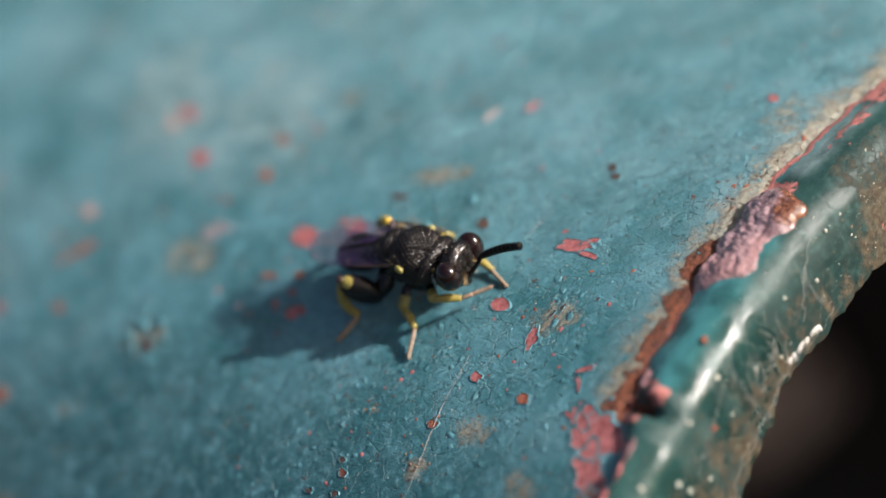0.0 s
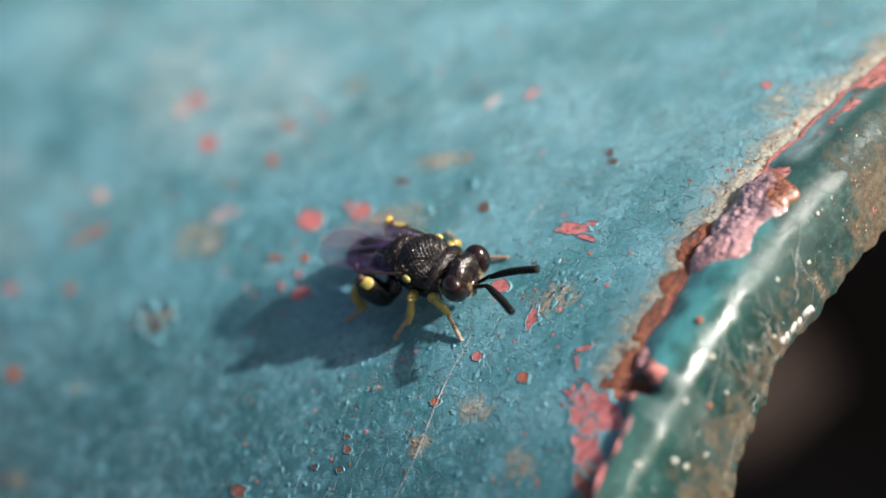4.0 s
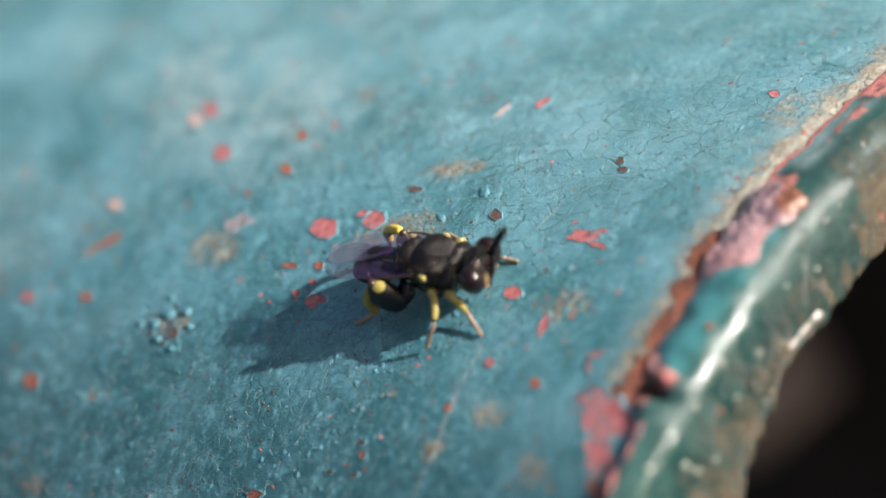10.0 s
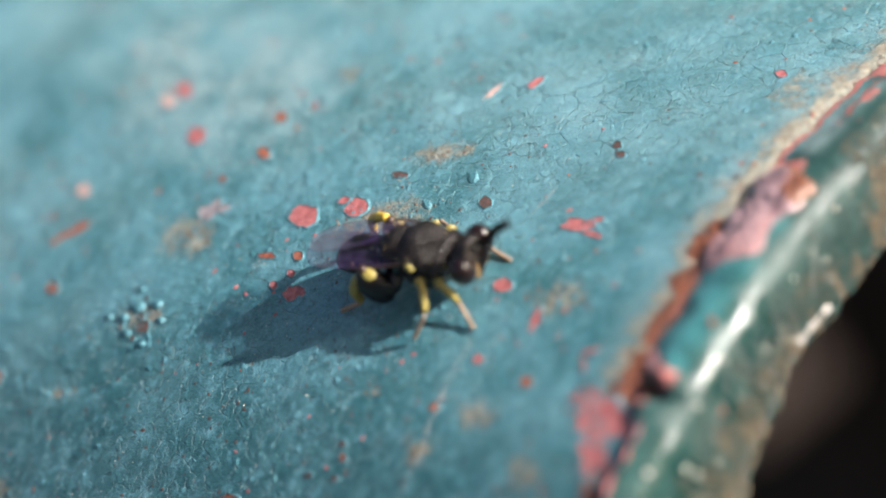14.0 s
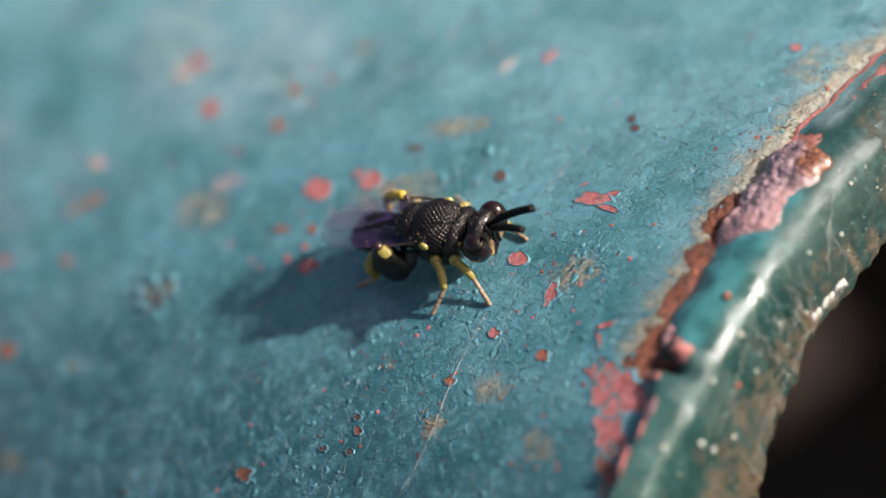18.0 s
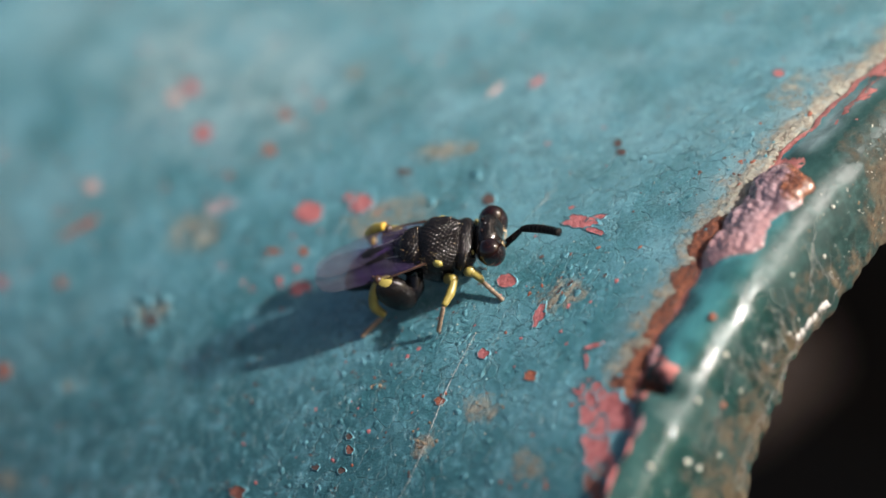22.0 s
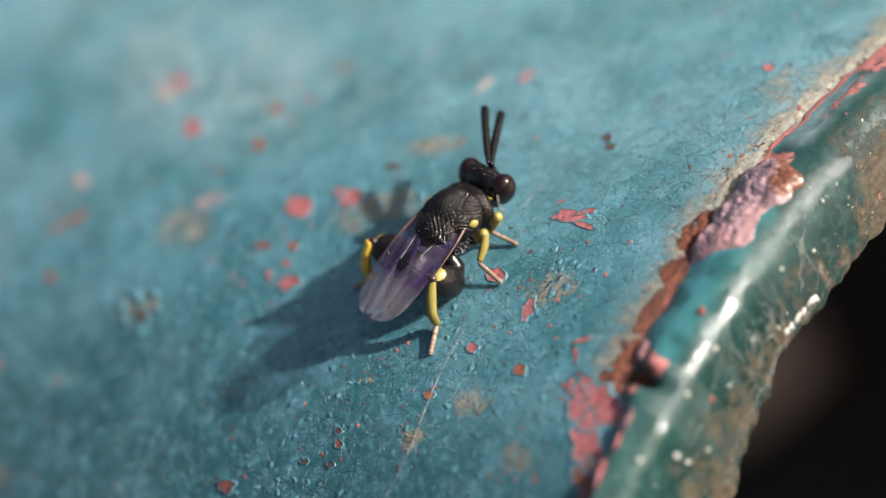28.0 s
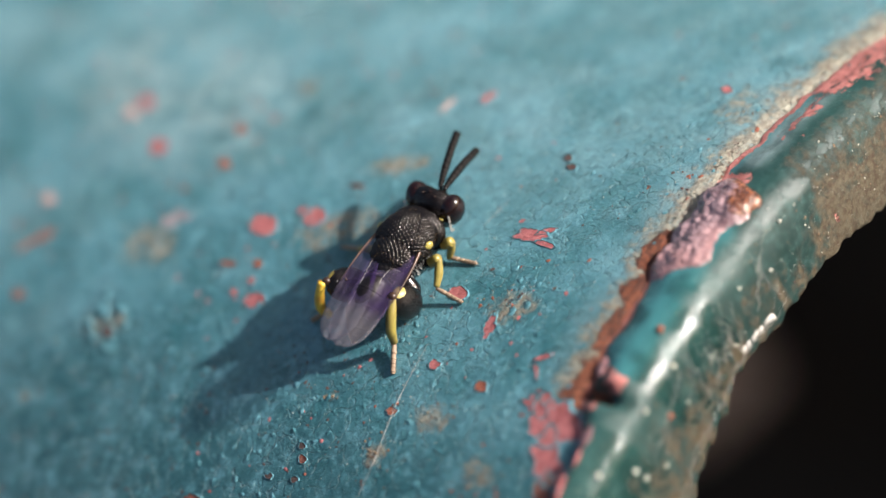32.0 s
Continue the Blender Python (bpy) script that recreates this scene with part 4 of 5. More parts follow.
# wings, folded flat over the abdomen, one over the other
def wing(s):
    bm = bmesh.new()
    n, m, top = 44, 30, []
    for i in range(n + 1):
        u = i / n
        wide = 0.06 + 0.56 * math.sin(math.pi * 0.5 * min(1.0, u / 0.70)) ** 1.25
        if u > 0.76:
            wide *= math.sqrt(max(0.0, 1 - ((u - 0.76) / 0.24) ** 2)) * 0.98 + 0.02
        row = []
        for j in range(m + 1):
            v = j / m * 2 - 1
            y = v * wide - 0.10 * math.sin(u * 2.6)
            z = 0.10 * math.sin(u * 3.0) - 0.14 * (v * wide) ** 2 + (0.014 * math.sin(2.4 * u + 7 * v) + 0.003 * math.sin(19 * v + 5 * u + s)) * min(1.0, 3 * u) - 0.05 * u * u
            row.append(bm.verts.new((-3.66 * u, s * y, z)))
        top.append(row)
    for i in range(n):
        for j in range(m):
            f = (top[i][j], top[i + 1][j], top[i + 1][j + 1], top[i][j + 1])
            bm.faces.new(f if s < 0 else f[::-1])
    w = part("wing", bm, WING, wasp, "smoky translucent wing with a violet sheen", at=(0.20, s * 0.66, 1.60 + 0.035 * s))
    w.rotation_euler = (radians(s * -9), radians(-10.5), radians(s * 8.0))
    bm = bmesh.new()
    limb(bm, [(-0.02, s * 0.02, 0.02), (-0.6, s * 0.22, 0.05), (-1.2, s * 0.36, 0.05), (-1.85, s * 0.46, 0.03)], [0.050, 0.036, 0.024, 0.014], 16, 8)
    limb(bm, [(-1.62, s * 0.43, 0.04), (-1.74, s * 0.34, 0.05), (-1.80, s * 0.26, 0.06)], [0.016, 0.016, 0.030], 6, 6)
    part("vein", bm, VEIN, w, "brown wing vein")
    bm = bmesh.new()
    limb(bm, [(-0.3, s * -0.10, 0.035), (-1.0, s * -0.22, 0.08), (-1.8, s * -0.22, 0.09), (-2.6, s * -0.16, 0.05)], [0.004, 0.005, 0.004, 0.003], 20, 6)
    part("fold_line", bm, SILK, w, "pale crease in the wing")
    return w


for s in (1, -1):
    wing(s)


# legs: femur, shin and foot each turn on their joint
HIPS = {"fore": Vector((0.80, 0.42, 0.78)), "middle": Vector((0.10, 0.46, 0.74)), "hind": Vector((-0.80, 0.85, 0.25))}
REST = {"fore": ((1.16, 0.91, 1.23), (1.46, 0.88, 0.54), (2.04, 1.39, 0.08)), "middle": ((0.56, 0.93, 1.14), (0.60, 1.37, 0.50), (0.27, 1.77, -0.18)),
        "hind": ((-1.40, 1.02, 1.30), (-1.80, 1.02, 0.05), (-2.55, 1.15, -0.42))}


def mirrored(points, s):
    return [Vector((p[0], s * p[1], p[2])) for p in points]


def foot(a, b, parent, thick):
    """Five short joints and a claw, along the line from a to b."""
    bm = bmesh.new()
    f = b - a
    for q, (u0, u1) in enumerate(((0, 0.36), (0.36, 0.55), (0.55, 0.70), (0.70, 0.82), (0.82, 0.96))):
        limb(bm, [f * u0, f * (u0 + u1) * 0.5, f * u1], [thick * 0.82, thick, thick * 1.06], 5, 10)
    limb(bm, [f * 0.95, f * 1.0 + Vector((0, 0, -0.01))], [thick * 0.7, thick * 0.9], 3, 8)
    return part("tarsus", bm, TAN, parent, "tan five-jointed foot", at=a)


def fine_leg(s, kind):
    hip = mirrored([HIPS[kind]], s)[0]
    knee, ankle, toe = mirrored(REST[kind], s)
    bm = bmesh.new()
    ellipsoid(bm, (0, 0, 0.02), (0.20, 0.16, 0.24), (0, 20, 0), 18, 12)
    leg = part(kind + "_leg", bm, SHINY, wasp, "slender yellow leg with tan foot", at=hip)
    k = knee - hip
    bm = bmesh.new()
    limb(bm, [(0, 0, 0), k * 0.5 + Vector((0, 0, -0.03)), k * 0.92, k * 1.04], [0.09, 0.15, 0.15, 0.09], 16, 12)
    for q in bm.faces:
        q.material_index = 1 if q.calc_center_median().length < k.length * 0.58 else 0
    femur = part("femur", bm, [YELLOW, SHINY], leg, "black thigh with a yellow end")
    t = ankle - knee
    bm = bmesh.new()
    limb(bm, [(0, 0, 0), t * 0.5 + t.cross(Vector((0, 1, 0))).normalized() * 0.04, t], [0.095, 0.125, 0.085], 12, 12)
    tibia = part("tibia", bm, YELLOW, leg, at=knee - hip)
    tarsus = foot(ankle - hip, toe - hip, leg, 0.062)
    return leg, femur, tibia, tarsus


def hind_leg(s):
    hip = mirrored([HIPS["hind"]], s)[0]
    knee, ankle, toe = mirrored(REST["hind"], s)
    bm = bmesh.new()
    limb(bm, [(0.24, s * -0.42, 0.58), (0.18, s * -0.20, 0.32), (0.03, s * -0.02, 0.03)], [0.24, 0.27, 0.15], 14, 16)
    leg = part("hind_leg", bm, SHINY, wasp, "swollen black hind leg with yellow knee and shin", at=hip)
    k = knee - hip
    along = k.normalized()
    across = Vector((0.9, 0, 0.5)) - along * along.dot(Vector((0.9, 0, 0.5)))
    across.normalize()
    thin = along.cross(across)
    turn = Matrix((across, thin, along)).transposed()

    def swollen(grow, seg, rings):
        made = bmesh.new()
        bmesh.ops.create_uvsphere(made, u_segments=seg, v_segments=rings, radius=1.0)
        for v in made.verts:
            c = v.co
            c = Vector((c.x * (0.49 + grow), c.y * (0.33 + grow), c.z * (0.66 + grow))) * (1 + 0.10 * max(0.0, -c.z) - 0.05 * max(0.0, c.z))
            v.co = k * 0.47 - across * 0.04 + turn @ c
        return made

    bm = swollen(0.0, 64, 44)
    pitted(bm, 500, 0.006, k * 0.5)
    femur = part("femur", bm, HEADM, leg, "swollen glossy black thigh")
    bm = swollen(0.008, 80, 56)
    spot = k * 0.92 + across * 0.20 + Vector((0, s * 0.14, 0))
    bmesh.ops.delete(bm, geom=[v for v in bm.verts if (v.co - spot).length > 0.23 + 0.08 * fractal(v.co.x, v.co.y, v.co.z, 2.0)], context="VERTS")
    part("knee_spot", bm, PALE_YELLOW if s < 0 else YELLOW, femur, "bright yellow spot at the knee")
    bm = bmesh.new()
    ellipsoid(bm, k * 0.97, (0.13, 0.13, 0.12), (0, 44, 0), 18, 12)
    part("knee_joint", bm, RUSTY, femur, "dark brown knee joint")
    t = ankle - knee
    bow = Vector((-0.22, s * 0.06, 0.0))
    bm = bmesh.new()
    limb(bm, [(-0.03, 0, -0.02), t * 0.3 + bow * 0.8, t * 0.65 + bow, t], [0.10, 0.135, 0.14, 0.10], 20, 14, 1.1)
    tibia = part("tibia", bm, [ORANGE_LEG if s > 0 else YELLOW], leg, "bowed yellow shin", at=knee - hip)
    tarsus = foot(ankle - hip, toe - hip, leg, 0.072)
    return leg, femur, tibia, tarsus


legs = {(kind, s): hind_leg(s) if kind == "hind" else fine_leg(s, kind) for kind in ("fore", "middle", "hind") for s in (1, -1)}


# antennae: each flagellum turns on its elbow; its x axis runs to the tip
SOCKET = (2.03, 0.09, 1.14)


def antenna(s):
    bm = bmesh.new()
    ellipsoid(bm, (0, 0, 0), (0.07, 0.065, 0.065), (0, 0, 0), 12, 8)
    root = part("antenna", bm, SHINY, wasp, "thick matt black elbowed antenna", at=(2.3, s * 0.12, 1.62))
    line = curve_points([(0.0, 0, 0.0), (0.45, 0, 0.05), (1.15, 0, 0.05), (1.78, 0, -0.02)], 11)
    for k in range(11):
        bm = bmesh.new()
        r = 0.072 + 0.040 * math.sin(min(1.0, k / 6) * math.pi / 2)
        a, b = line[k], line[k + 1]
        limb(bm, [a, a.lerp(b, 0.3), a.lerp(b, 0.75), b], [r * 0.90, r, r * 1.01, r * 0.90 if k < 10 else r * 0.45], 6, 14)
        part("joint", bm, VELVET, root)
    return root


def scape(s):
    bm = bmesh.new()
    limb(bm, [(-0.04, 0, 0), (0.33, 0, 0.012), (0.67, 0, 0)], [0.050, 0.062, 0.052], 10, 10)
    return part("scape", bm, SHINY, wasp, "long lower joint of the antenna", at=(SOCKET[0], s * SOCKET[1], SOCKET[2]))


scapes = {s: scape(s) for s in (1, -1)}
antennae = {s: antenna(s) for s in (1, -1)}

# the lens follows focus on the wasp, and for a moment strays to the paint behind it
focus_target = new("focus_target")
tagged(focus_target, kind="structure")
cam.data.dof.use_dof = True
cam.data.dof.focus_object = focus_target
cam.data.dof.aperture_fstop = 30.0


# ---- what moves ----
# how the wasp leans on the curved paint: degrees about x and y
LEAN = (8.4, 8.8)
# seconds, place on the paint, heading, nod and sway
WASP_ROWS = [
    (0, -1.31, -0.14, -85.1, -2, -1.5), (0.5, -1.54, -0.36, -89.4, 2.1, -3.1), (1, -1.54, -0.39, -89.9, 1.8, -3.6), (2, -1.51, -0.36, -91, 2.8, -3.1),
    (2.5, -1.84, -0.65, -98.7, 2.9, -1.5), (3, -2.06, -0.75, -96.1, 2, -1.2), (5.5, -1.82, -0.75, -79.3, 0.5, 0.5), (6, -1.82, -0.75, -79.1, 0.3, 0.3),
    (7, -1.79, -0.7, -79, -0.1, 0.4), (8, -1.86, -0.67, -79, -1.5, -0.7), (9, -1.79, -0.7, -78.8, -0.6, -0.3), (10, -1.79, -0.59, -78.7, -0.9, -0.3),
    (11, -1.83, -0.74, -78.5, -1.3, -0), (12, -1.85, -0.69, -79.1, -1.4, -0.4), (13, -1.81, -0.63, -78.5, -1.4, -0.1), (14, -1.73, -0.65, -78.8, -1, -0.3),
    (17, -1.87, -0.7, -78.7, -1.3, -0.2), (18, -1.84, -0.71, -78.4, -1.5, 0.2), (20, -1.85, -0.77, -76.8, -1.4, -0.4), (21, -1.84, -0.88, -60.6, -1.5, -0.3),
    (22, -1.7, -1.02, -57.7, 0.1, 0.1), (22.5, -1.64, -0.98, -38.3, 0.3, -0.1), (23, -1.52, -1.43, -35.5, 0.3, 0.2), (23.5, -1.43, -1.3, -22.7, 1.3, 0),
    (24, -1.22, -1.25, -13.5, 0, 0.2), (24.5, -1.18, -1.2, 2.8, 0.5, 0), (25, -1.2, -1.39, -0.4, -1.5, -0.2), (28, -1.05, -1.44, -5.5, 0.5, 1.4),
    (29, -1.07, -1.36, -4.9, 0.6, 3.4), (30, -1.19, -1.13, -1.5, 1.5, 4.3), (31, -1.16, -1.38, 1.8, -1.6, 2.3), (32, -1.25, -1.2, 0.9, 0.9, 3.4),
]

# seconds, then elbow and tip of each antenna in the wasp's space
RIGHT_ANTENNA = [
    (0, 2.36, 0.21, 1.63, 3.93, 0.21, 2.51), (0.5, 2.56, -0.25, 1.49, 4.23, -0.79, 1.07), (1, 2.47, -0.54, 0.88, 3.62, -1.82, 0.29),
    (2, 2.59, -0.42, 1.01, 4.04, -1.46, 0.77), (2.5, 2.36, -0.62, 0.9, 3.36, -2.1, 0.72), (3, 2.61, -0.28, 1.4, 4.2, -1.1, 1.28),
    (5.5, 2.46, -0.18, 1.63, 3.65, -0.93, 2.76), (6, 2.33, -0.18, 1.72, 3.64, -0.95, 2.68), (7, 2.46, -0.3, 1.59, 3.98, -1.09, 2.15),
    (8, 2.25, 0.2, 1.7, 3.76, 0.31, 2.66), (9, 1.85, 0.31, 1.67, 2.87, 0.18, 3.15), (10, 2.04, 0.35, 1.65, 3.01, 0.06, 3.14),
    (11, 1.9, 0.19, 1.73, 2.92, 0.16, 3.21), (12, 1.92, 0.33, 1.66, 2.81, 0.27, 3.23), (13, 1.98, 0.36, 1.65, 2.92, 0.21, 3.18),
    (14, 2.08, 0.37, 1.63, 3.25, 0.05, 2.96), (17, 2.08, 0.07, 1.78, 3.49, -0.58, 2.68), (18, 2.1, -0.1, 1.8, 3.55, -0.69, 2.67),
    (19, 2.18, 0.16, 1.73, 3.31, -0.6, 2.91), (20, 2.61, -0.19, 1.44, 4.28, -0.84, 1.63), (21, 2.64, -0.32, 1.27, 3.94, -1.55, 1.29),
    (22, 2.55, 0.05, 1.52, 3.83, -0.96, 2.29), (22.5, 2.26, -0, 1.75, 3.6, -0.64, 2.77), (23, 2.4, -0.64, 1.09, 2.76, -2.38, 0.85),
    (23.5, 2.21, -0.09, 1.77, 3.34, -0.53, 3.1), (24, 2.24, -0.42, 1.67, 4.01, -0.5, 1.33), (24.5, 2.04, -0.44, 1.7, 3.65, -0.45, 0.89),
    (25, 2.2, -0.38, 1.7, 3.97, -0.65, 1.89), (28, 2.09, 0.07, 1.78, 3.61, 1.01, 1.91), (29, 2.03, 0.08, 1.78, 3.64, 0.87, 1.95),
    (30, 2.06, -0, 1.79, 3.76, 0.59, 1.78), (31, 2.04, 0.02, 1.79, 3.73, 0.62, 1.66), (32, 2.06, -0.17, 1.79, 3.84, 0.02, 1.56),
]
LEFT_ANTENNA = [
    (0, 2.4, 0.2, 1.68, 3.96, 0.18, 2.56), (0.5, 2.57, 0.08, 1.51, 4.36, 0.16, 1.32), (1, 2.36, 0.03, 1.71, 4.13, 0.03, 2.03),
    (2, 2.24, 0.06, 1.76, 3.77, 0.16, 2.7), (2.5, 2.56, -0.06, 1.51, 4.23, 0.06, 0.84), (3, 2.56, 0.06, 1.53, 4.31, 0.46, 1.51),
    (5.5, 2.43, 0.12, 1.67, 3.9, 0.12, 2.7), (6, 2.25, 0.13, 1.76, 3.62, 0.17, 2.93), (7, 2.29, 0.18, 1.74, 3.73, 0.19, 2.82),
    (8, 2.27, 0.2, 1.74, 3.79, 0.28, 2.7), (9, 1.8, 0.44, 1.67, 2.85, 0.21, 3.12), (10, 2.04, 0.42, 1.71, 3.03, 0.04, 3.17),
    (11, 1.9, 0.21, 1.77, 2.94, 0.14, 3.24), (12, 1.88, 0.46, 1.68, 2.8, 0.28, 3.22), (13, 1.94, 0.49, 1.67, 2.92, 0.22, 3.16),
    (14, 2.1, 0.44, 1.7, 3.28, 0.03, 2.99), (17, 1.97, 0.42, 1.71, 3.5, 0.17, 2.62), (18, 2.01, 0.09, 1.8, 3.55, 0.03, 2.73),
    (19, 1.92, 0.41, 1.71, 3.11, 0.16, 3.04), (20, 2.63, 0.14, 1.42, 4.37, -0.33, 1.41), (21, 2.59, 0.34, 1.4, 3.92, -0.72, 1.99),
    (22, 2.56, 0.08, 1.53, 3.83, -0.95, 2.29), (22.5, 2.26, 0.01, 1.75, 3.67, 0.98, 1.19), (23, 2.43, -0.12, 1.63, 3.98, -0.43, 0.81),
    (23.5, 2.21, -0.19, 1.75, 3.16, 0.7, 0.55), (24, 2.12, -0.13, 1.75, 3.58, 0.83, 1.31), (24.5, 1.96, 0.16, 1.79, 3.28, 1.23, 2.4),
    (25, 2.05, -0.04, 1.78, 3.45, 0.7, 2.64), (28, 2.06, 0.15, 1.79, 3.36, 1.32, 2.22), (29, 2.01, 0.14, 1.8, 3.32, 1.3, 2.23),
    (30, 2.03, 0.09, 1.8, 3.6, 0.95, 1.97), (31, 2.07, 0.14, 1.8, 3.53, 1.17, 1.99), (32, 2.08, -0.01, 1.79, 3.77, 0.53, 2.1),
]

# seconds, then knee, ankle and foot of each leg in the wasp's space
RIGHT_FORE = [
    (0, 1.31, -0.97, 0.86, 1.98, -0.63, 0.77, 2.7, -0.03, 0.87), (0.5, 0.82, -1.12, 1.04, 0.92, -1.43, 0.38, 1.12, -2.09, -0.25),
    (1, 0.59, -1.13, 0.9, 0.82, -1.62, 0.4, 0.83, -2.15, -0.36), (2, 0.58, -1.14, 0.66, 0.68, -1.79, 0.3, 0.78, -2.37, -0.41),
    (2.5, 1.14, -0.95, 1.18, 1.5, -0.87, 0.54, 2.27, -1.2, 0.17), (3, 1.16, -0.9, 1.22, 1.41, -0.76, 0.53, 2.15, -1.14, 0.17),
    (5.5, 1.09, -1, 1.15, 1.34, -0.88, 0.46, 2.03, -1.45, 0.24), (17, 1.15, -0.89, 1.25, 1.48, -0.86, 0.59, 2.1, -1.4, 0.18),
    (20, 1.16, -0.92, 1.2, 1.42, -0.8, 0.52, 2.13, -1.29, 0.22), (21, 1.13, -0.95, 1.2, 1.39, -0.67, 0.57, 2.08, -1.24, 0.35),
    (22, 1.12, -0.94, 1.22, 1.22, -0.68, 0.54, 1.83, -1.36, 0.37), (22.5, 0.98, -1.04, 1.17, 0.95, -1.07, 0.45, 1.24, -1.95, 0.36),
    (23, 1.02, -0.93, 1.28, 1.01, -0.66, 0.59, 1.51, -1.42, 0.43), (23.5, 1, -0.98, 1.24, 0.97, -0.93, 0.52, 1.15, -1.84, 0.46),
    (24, 1.2, -0.91, 1.17, 1.07, -0.59, 0.51, 1.33, -1.47, 0.46), (24.5, 1.09, -0.98, 1.19, 0.84, -0.88, 0.51, 0.87, -1.8, 0.46),
    (25, 1.14, -0.97, 1.16, 1, -0.71, 0.49, 0.94, -1.62, 0.4), (28, 1.06, -0.97, 1.21, 0.87, -0.59, 0.6, 0.97, -1.49, 0.46),
    (30, 0.99, -1.01, 1.21, 0.86, -0.83, 0.51, 0.96, -1.75, 0.62), (32, 0.93, -1.05, 1.18, 0.89, -0.84, 0.48, 0.96, -1.76, 0.58),
]
LEFT_FORE = [
    (0, 1.37, 0.85, 0.81, 1.93, 0.78, 0.54, 2.79, 0.33, 0.46), (1, 1.12, 1.01, 1.03, 1.63, 1.08, 0.68, 2.54, 0.72, 0.67),
    (2, 1.11, 1.01, 1.04, 1.61, 1.09, 0.7, 2.53, 0.74, 0.71), (3, 1.21, 0.93, 1.07, 1.07, 1.25, 0.56, 2, 1.53, 0.66),
    (17, 1.17, 1, 0.99, 1.52, 1.12, 0.5, 2.39, 0.67, 0.48), (20, 1.2, 0.99, 0.94, 1.64, 1.06, 0.51, 2.53, 0.64, 0.5),
    (21, 1.26, 0.95, 0.89, 1.69, 0.71, 0.52, 2.34, -0.02, 0.45), (22, 1.17, 0.97, 1.04, 1.21, 1.14, 0.44, 1.59, 2.04, 0.38),
    (25, 1.18, 0.96, 1.05, 1.17, 1.22, 0.49, 1.8, 1.78, -0.01), (32, 1.18, 0.96, 1.05, 1.17, 1.23, 0.49, 1.81, 1.74, -0.05),
]
RIGHT_MIDDLE = [
    (0, 0.13, -1.05, 0.25, 0.77, -1.5, 0.11, 0.92, -2.35, -0.32), (0.5, 0.44, -1.04, 1.08, 0.44, -1.12, 0.28, 0.08, -1.77, -0.36),
    (1, 0.28, -1.16, 0.97, 0.71, -1.61, 0.45, 0.23, -1.8, -0.36), (2, 0.17, -1.18, 0.95, 0.7, -1.68, 0.62, 0.62, -1.95, -0.31),
    (2.5, 0.29, -1.19, 0.63, -0.02, -1.47, -0.06, -0.66, -2.01, -0.53), (3, 0.35, -1.15, 0.91, 0.09, -1.29, 0.16, -0.57, -1.73, -0.42),
    (5.5, 0.54, -0.97, 1.08, 0.69, -1.66, 0.69, 0.38, -1.98, -0.17), (17, 0.56, -0.9, 1.15, 0.82, -1.41, 0.61, 0.34, -1.76, -0.16),
    (20, 0.62, -0.92, 1.04, 0.47, -0.93, 0.25, 0.25, -1.77, -0.17), (21, 0.51, -1.04, 1, 0.26, -1.67, 0.59, -0.34, -1.72, -0.17),
    (22, 0.61, -0.96, 0.99, 0.3, -1.66, 0.78, -0.08, -1.84, -0.1), (22.5, 0.52, -1, 1.06, -0.02, -1.54, 0.79, -0.33, -1.95, -0.02),
    (23, 0.54, -0.99, 1.05, -0.05, -1.53, 0.96, -0.2, -1.82, 0.05), (23.5, 0.45, -1.1, 0.95, -0.18, -1.19, 0.47, -0.67, -1.9, 0.02),
    (24, 0.21, -1.21, 0.77, -0.49, -1.26, 0.37, -1.14, -1.89, 0.01), (24.5, 0.39, -1.04, 1.13, -0.22, -1.31, 0.67, -0.4, -2.21, 0.34),
    (25, 0.49, -0.97, 1.15, -0.15, -1.22, 0.72, -0.35, -2.08, 0.31), (28, 0.44, -1, 1.15, -0.18, -1.15, 0.63, -0.27, -2.07, 0.33),
    (30, 0.38, -1.09, 1.07, -0.28, -1.34, 0.66, -0.34, -2.3, 0.5), (32, 0.27, -1.07, 1.16, -0.3, -1.27, 0.62, -0.33, -2.22, 0.47),
]
LEFT_MIDDLE = [
    (0, 0.48, 1.09, 1.09, 0.17, 1.58, 0.45, -0.75, 1.95, 0.23), (17, 0.48, 1.09, 1.09, 0.16, 1.56, 0.44, -0.64, 2.13, 0.17),
    (22, 0.49, 1.07, 1.11, 0.14, 1.53, 0.47, -0.42, 2.27, 0.04), (25, 0.51, 1.05, 1.13, -0.02, 1.47, 0.59, 0.22, 2.07, -0.2),
    (28, 0.51, 1.05, 1.12, -0.02, 1.48, 0.59, 0.33, 2.03, -0.2), (32, 0.25, 1.22, 0.42, 0.35, 2, 0.02, 0.53, 2.91, -0.46),
]
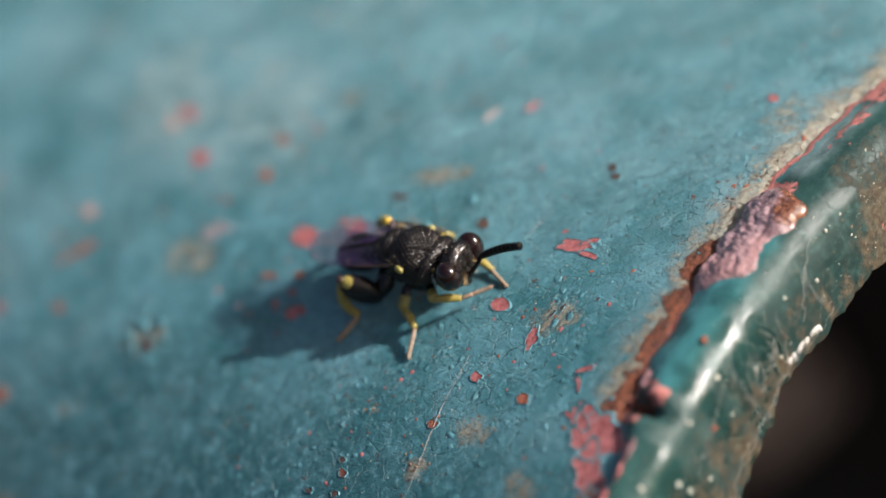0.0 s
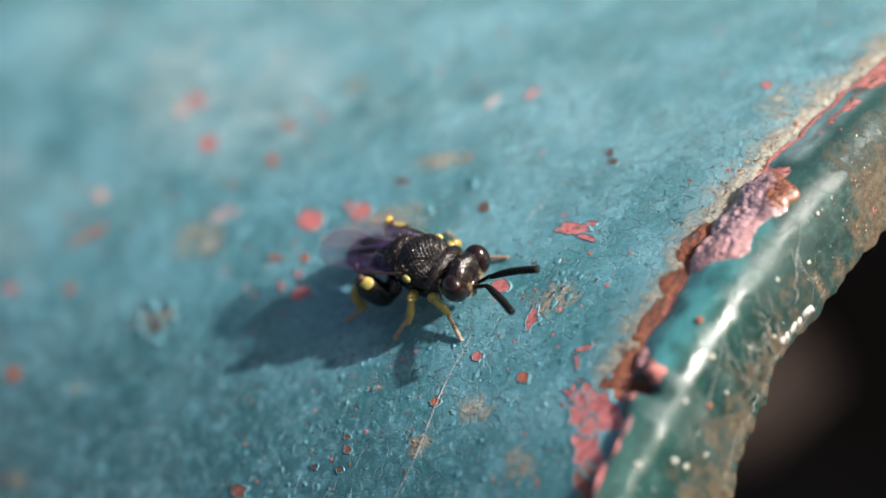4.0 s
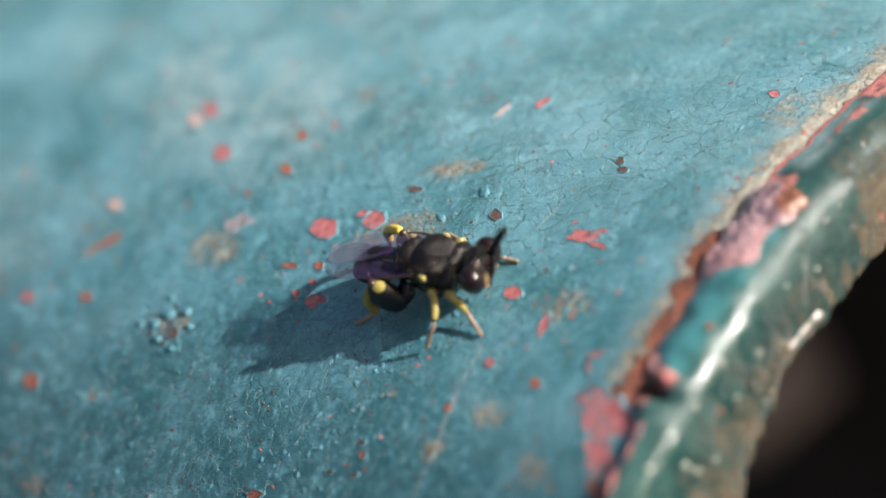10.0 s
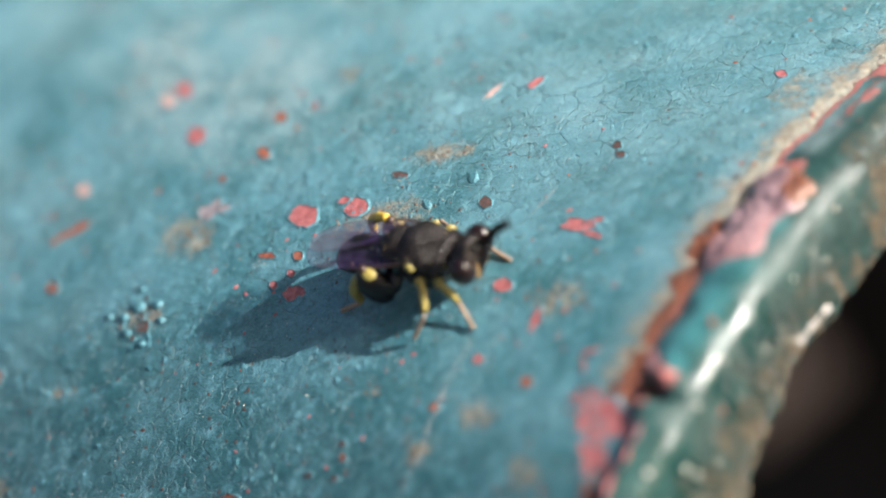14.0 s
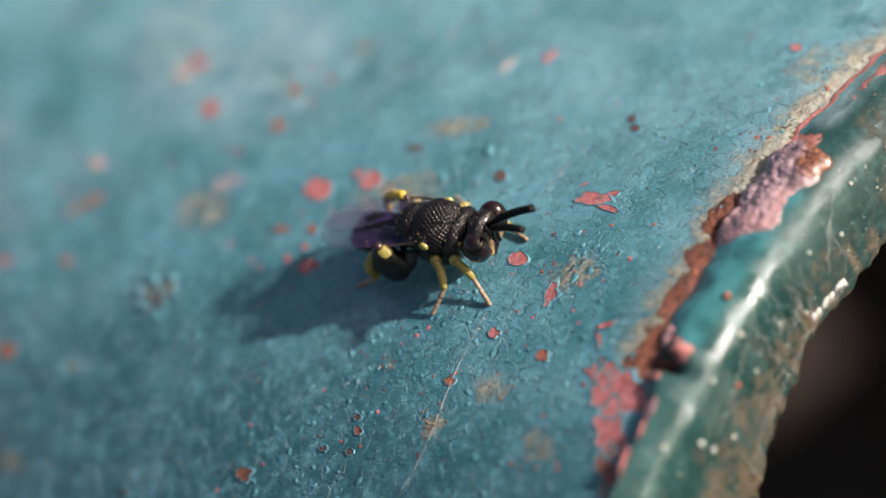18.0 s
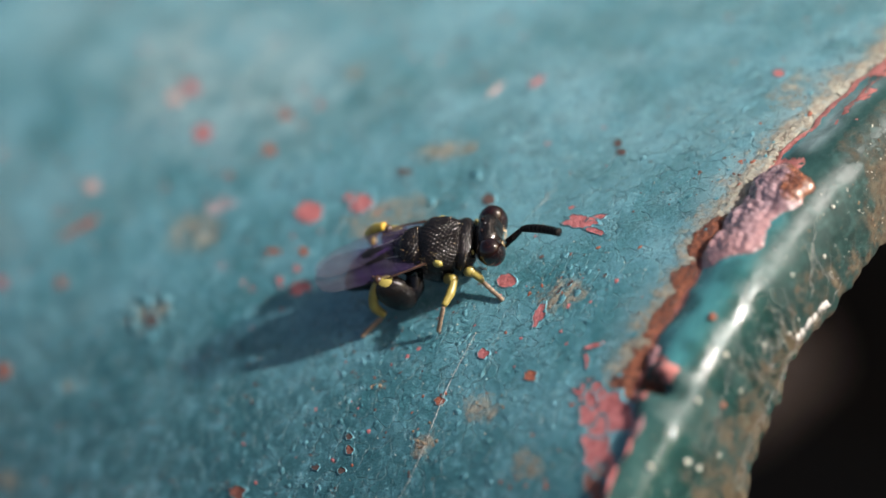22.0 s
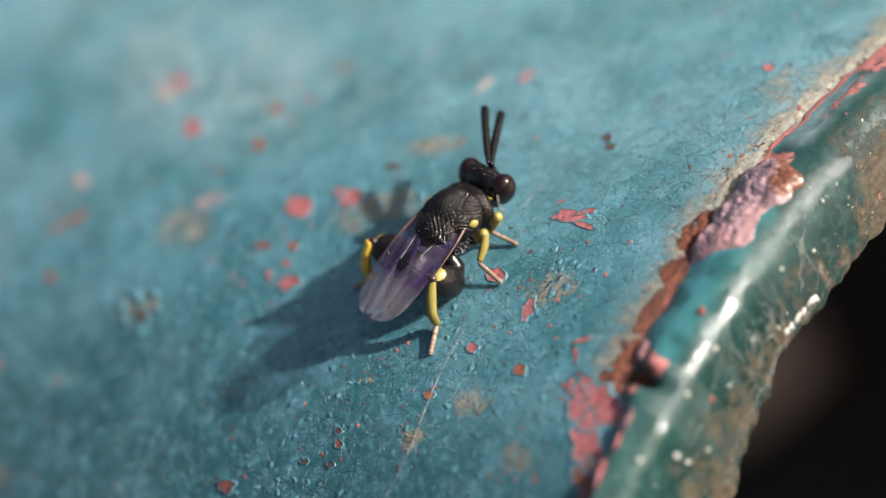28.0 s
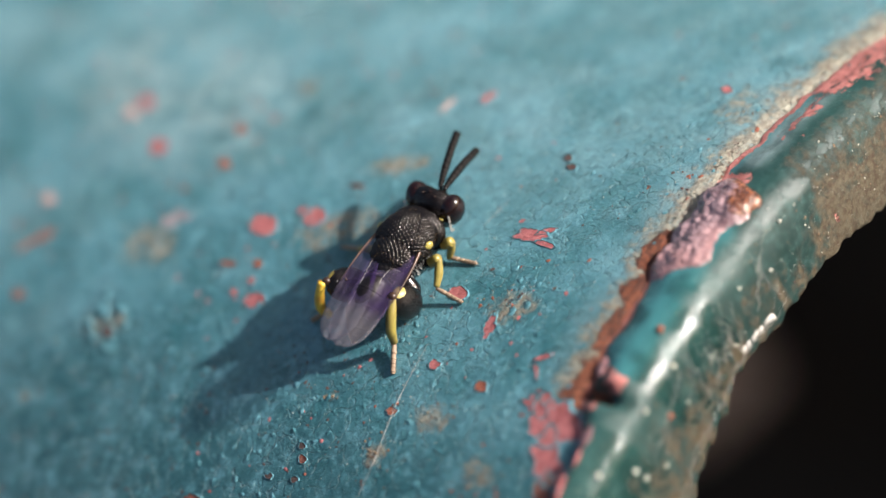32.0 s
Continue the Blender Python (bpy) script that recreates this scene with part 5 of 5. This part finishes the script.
RIGHT_HIND = [
    (0, -1.48, -1.28, 1.09, -1.36, -1.27, -0.26, -1.72, -2.09, -0.6), (0.5, -1.63, -1.14, 1.04, -1.2, -1.34, -0.22, -1.81, -1.86, -0.75),
    (1, -1.66, -1.12, 1, -1.51, -1.16, -0.34, -1.86, -1.93, -0.78), (2, -1.7, -1.22, 0.92, -1.44, -1.2, -0.4, -1.68, -2.04, -0.79),
    (2.5, -1.13, -1.44, 1.19, -1.33, -1.36, -0.14, -1.74, -2.01, -0.71), (3, -0.95, -1.15, 1.34, -1.32, -1.27, 0.03, -1.89, -1.72, -0.63),
    (5.5, -1.35, -1.13, 1.22, -1.61, -1, -0.11, -2.41, -1.28, -0.58), (17, -1.03, -0.92, 1.36, -1.55, -0.98, 0.09, -2.36, -0.94, -0.45),
    (20, -1.11, -0.94, 1.34, -1.59, -0.85, 0.07, -2.42, -0.84, -0.45), (21, -0.98, -1.01, 1.34, -1.59, -0.92, 0.09, -2.41, -0.97, -0.5),
    (22, -1.43, -0.82, 1.23, -1.64, -0.88, -0.1, -2.43, -1.13, -0.6), (22.5, -1.6, -1.05, 1.08, -1.99, -0.56, -0.11, -2.76, -0.45, -0.65),
    (23, -1.29, -0.88, 1.3, -1.71, -0.97, 0.02, -2.44, -1.18, -0.57), (23.5, -1.49, -0.78, 1.18, -1.82, -0.72, -0.13, -2.64, -0.79, -0.62),
    (24, -1.36, -0.91, 1.26, -1.67, -1.16, -0.04, -2.34, -1.78, -0.32), (24.5, -1.52, -1.06, 1.14, -1.83, -0.64, -0.1, -2.63, -1.08, -0.31),
    (25, -1.4, -0.75, 1.23, -1.89, -0.88, -0.03, -2.78, -1.14, -0.29), (28, -1.55, -0.84, 1.13, -2.01, -1.02, -0.12, -2.84, -1.42, -0.39),
    (30, -1.5, -0.92, 1.17, -2.01, -1, -0.07, -2.79, -1.52, -0.28), (32, -1.45, -0.76, 1.2, -2.05, -0.94, -0, -2.85, -1.39, -0.29),
]
LEFT_HIND = [
    (0, -1.01, 0.72, 1.53, -1.65, 1.08, 0.64, -2.26, 1.35, -0.02), (1, -1.49, 0.78, 1.36, -2.23, 1.03, 0.52, -2.72, 1.49, -0.14),
    (3, -1.7, 1.1, 1.21, -1.81, 1.19, 0.07, -2.67, 1.49, -0.15), (8, -1.19, 0.82, 1.5, -1.9, 1.15, 0.64, -2.39, 1.4, -0.11),
    (17, -1.1, 0.81, 1.52, -1.88, 0.99, 0.68, -2.25, 1.28, -0.13), (20, -0.89, 0.86, 1.55, -1.7, 1.01, 0.75, -2.01, 1.25, -0.1),
    (22, -1.29, 0.9, 1.46, -1.87, 1.3, 0.55, -2.19, 1.43, -0.32), (23.5, -1.44, 1.01, 1.38, -1.85, 1.28, 0.34, -2.13, 1.35, -0.56),
    (25, -1.53, 0.87, 1.34, -1.65, 1.25, 0.25, -2.2, 1.31, -0.5), (28, -1.31, 1.71, 1.07, -1.52, 1.72, -0.08, -1.86, 2.36, -0.69),
    (30, -1.75, 1.37, 1.01, -1.88, 1.48, -0.12, -2.09, 2.01, -0.86), (32, -1.68, 1.54, 0.98, -1.73, 1.54, -0.15, -1.86, 2.19, -0.79),
]

# seconds, and how far behind the wasp's thorax the lens is focused
FOCUS_ROWS = [(0.0, -1.1), (8.0, -0.9), (9.0, 0.9), (10.0, 2.4), (10.5, 0.5), (11.0, -0.3), (12.5, -0.3), (13.0, 3.6), (13.5, 6.5), (14.0, 3.2), (14.5, 1.0), (16.5, -0.7), (23.0, -0.8), (24.0, -1.8), (25.0, -0.6), (28.0, -0.6), (30.0, -0.6), (31.0, -2.4), (31.6, -0.8), (32.0, -0.4)]



def aim(rest, way):
    """The turn that brings one direction to another."""
    return rest.rotation_difference(way).to_matrix().to_4x4()


def motions():
    sight = Vector((0.39, 0.66, -0.64))
    walk(focus_target, [(t, Matrix.Translation((Vector((-1.5, -1.4, 1.4)) + sight * d) * MM)) for t, d in FOCUS_ROWS])
    walk(wasp, [(t, Matrix.Translation(on_skin(x, y) * MM) @ pose(0, 0, 0, 0, math.degrees(math.asin(x / RADIUS)), 0) @ pose(0, 0, 0, LEAN[0], LEAN[1], 0) @ pose(0, 0, 0, 0, 0, yaw) @ pose(0, 0, 0, sway, nod, 0))
                for t, x, y, yaw, nod, sway in WASP_ROWS])
    for s, table in ((-1, RIGHT_ANTENNA), (1, LEFT_ANTENNA)):
        socket = Vector((SOCKET[0], s * SOCKET[1], SOCKET[2]))
        feel, reach = [], []
        for t, ex, ey, ez, tx, ty, tz in table:
            elbow, tip = Vector((ex, ey, ez)), Vector((tx, ty, tz))
            feel.append((t, Matrix.Translation(elbow * MM) @ (tip - elbow).to_track_quat("X", "Z").to_matrix().to_4x4()))
            reach.append((t, Matrix.Translation(socket * MM) @ (elbow - socket).to_track_quat("X", "Y").to_matrix().to_4x4()))
        walk(antennae[s], feel)
        walk(scapes[s], reach)
    tables = (("fore", -1, RIGHT_FORE), ("fore", 1, LEFT_FORE), ("middle", -1, RIGHT_MIDDLE), ("middle", 1, LEFT_MIDDLE), ("hind", -1, RIGHT_HIND), ("hind", 1, LEFT_HIND))
    for kind, s, table in tables:
        hip = mirrored([HIPS[kind]], s)[0]
        knee0, ankle0, toe0 = mirrored(REST[kind], s)
        _, femur, tibia, tarsus = legs[kind, s]
        thigh, shin, sole = [], [], []
        for row in table:
            t, knee, ankle, toe = row[0], Vector(row[1:4]), Vector(row[4:7]), Vector(row[7:10])
            thigh.append((t, aim(knee0 - hip, knee - hip)))
            shin.append((t, Matrix.Translation((knee - hip) * MM) @ aim(ankle0 - knee0, ankle - knee)))
            sole.append((t, Matrix.Translation((ankle - hip) * MM) @ aim(toe0 - ankle0, toe - ankle)))
        walk(femur, thigh)
        walk(tibia, shin)
        walk(tarsus, sole)


motions()
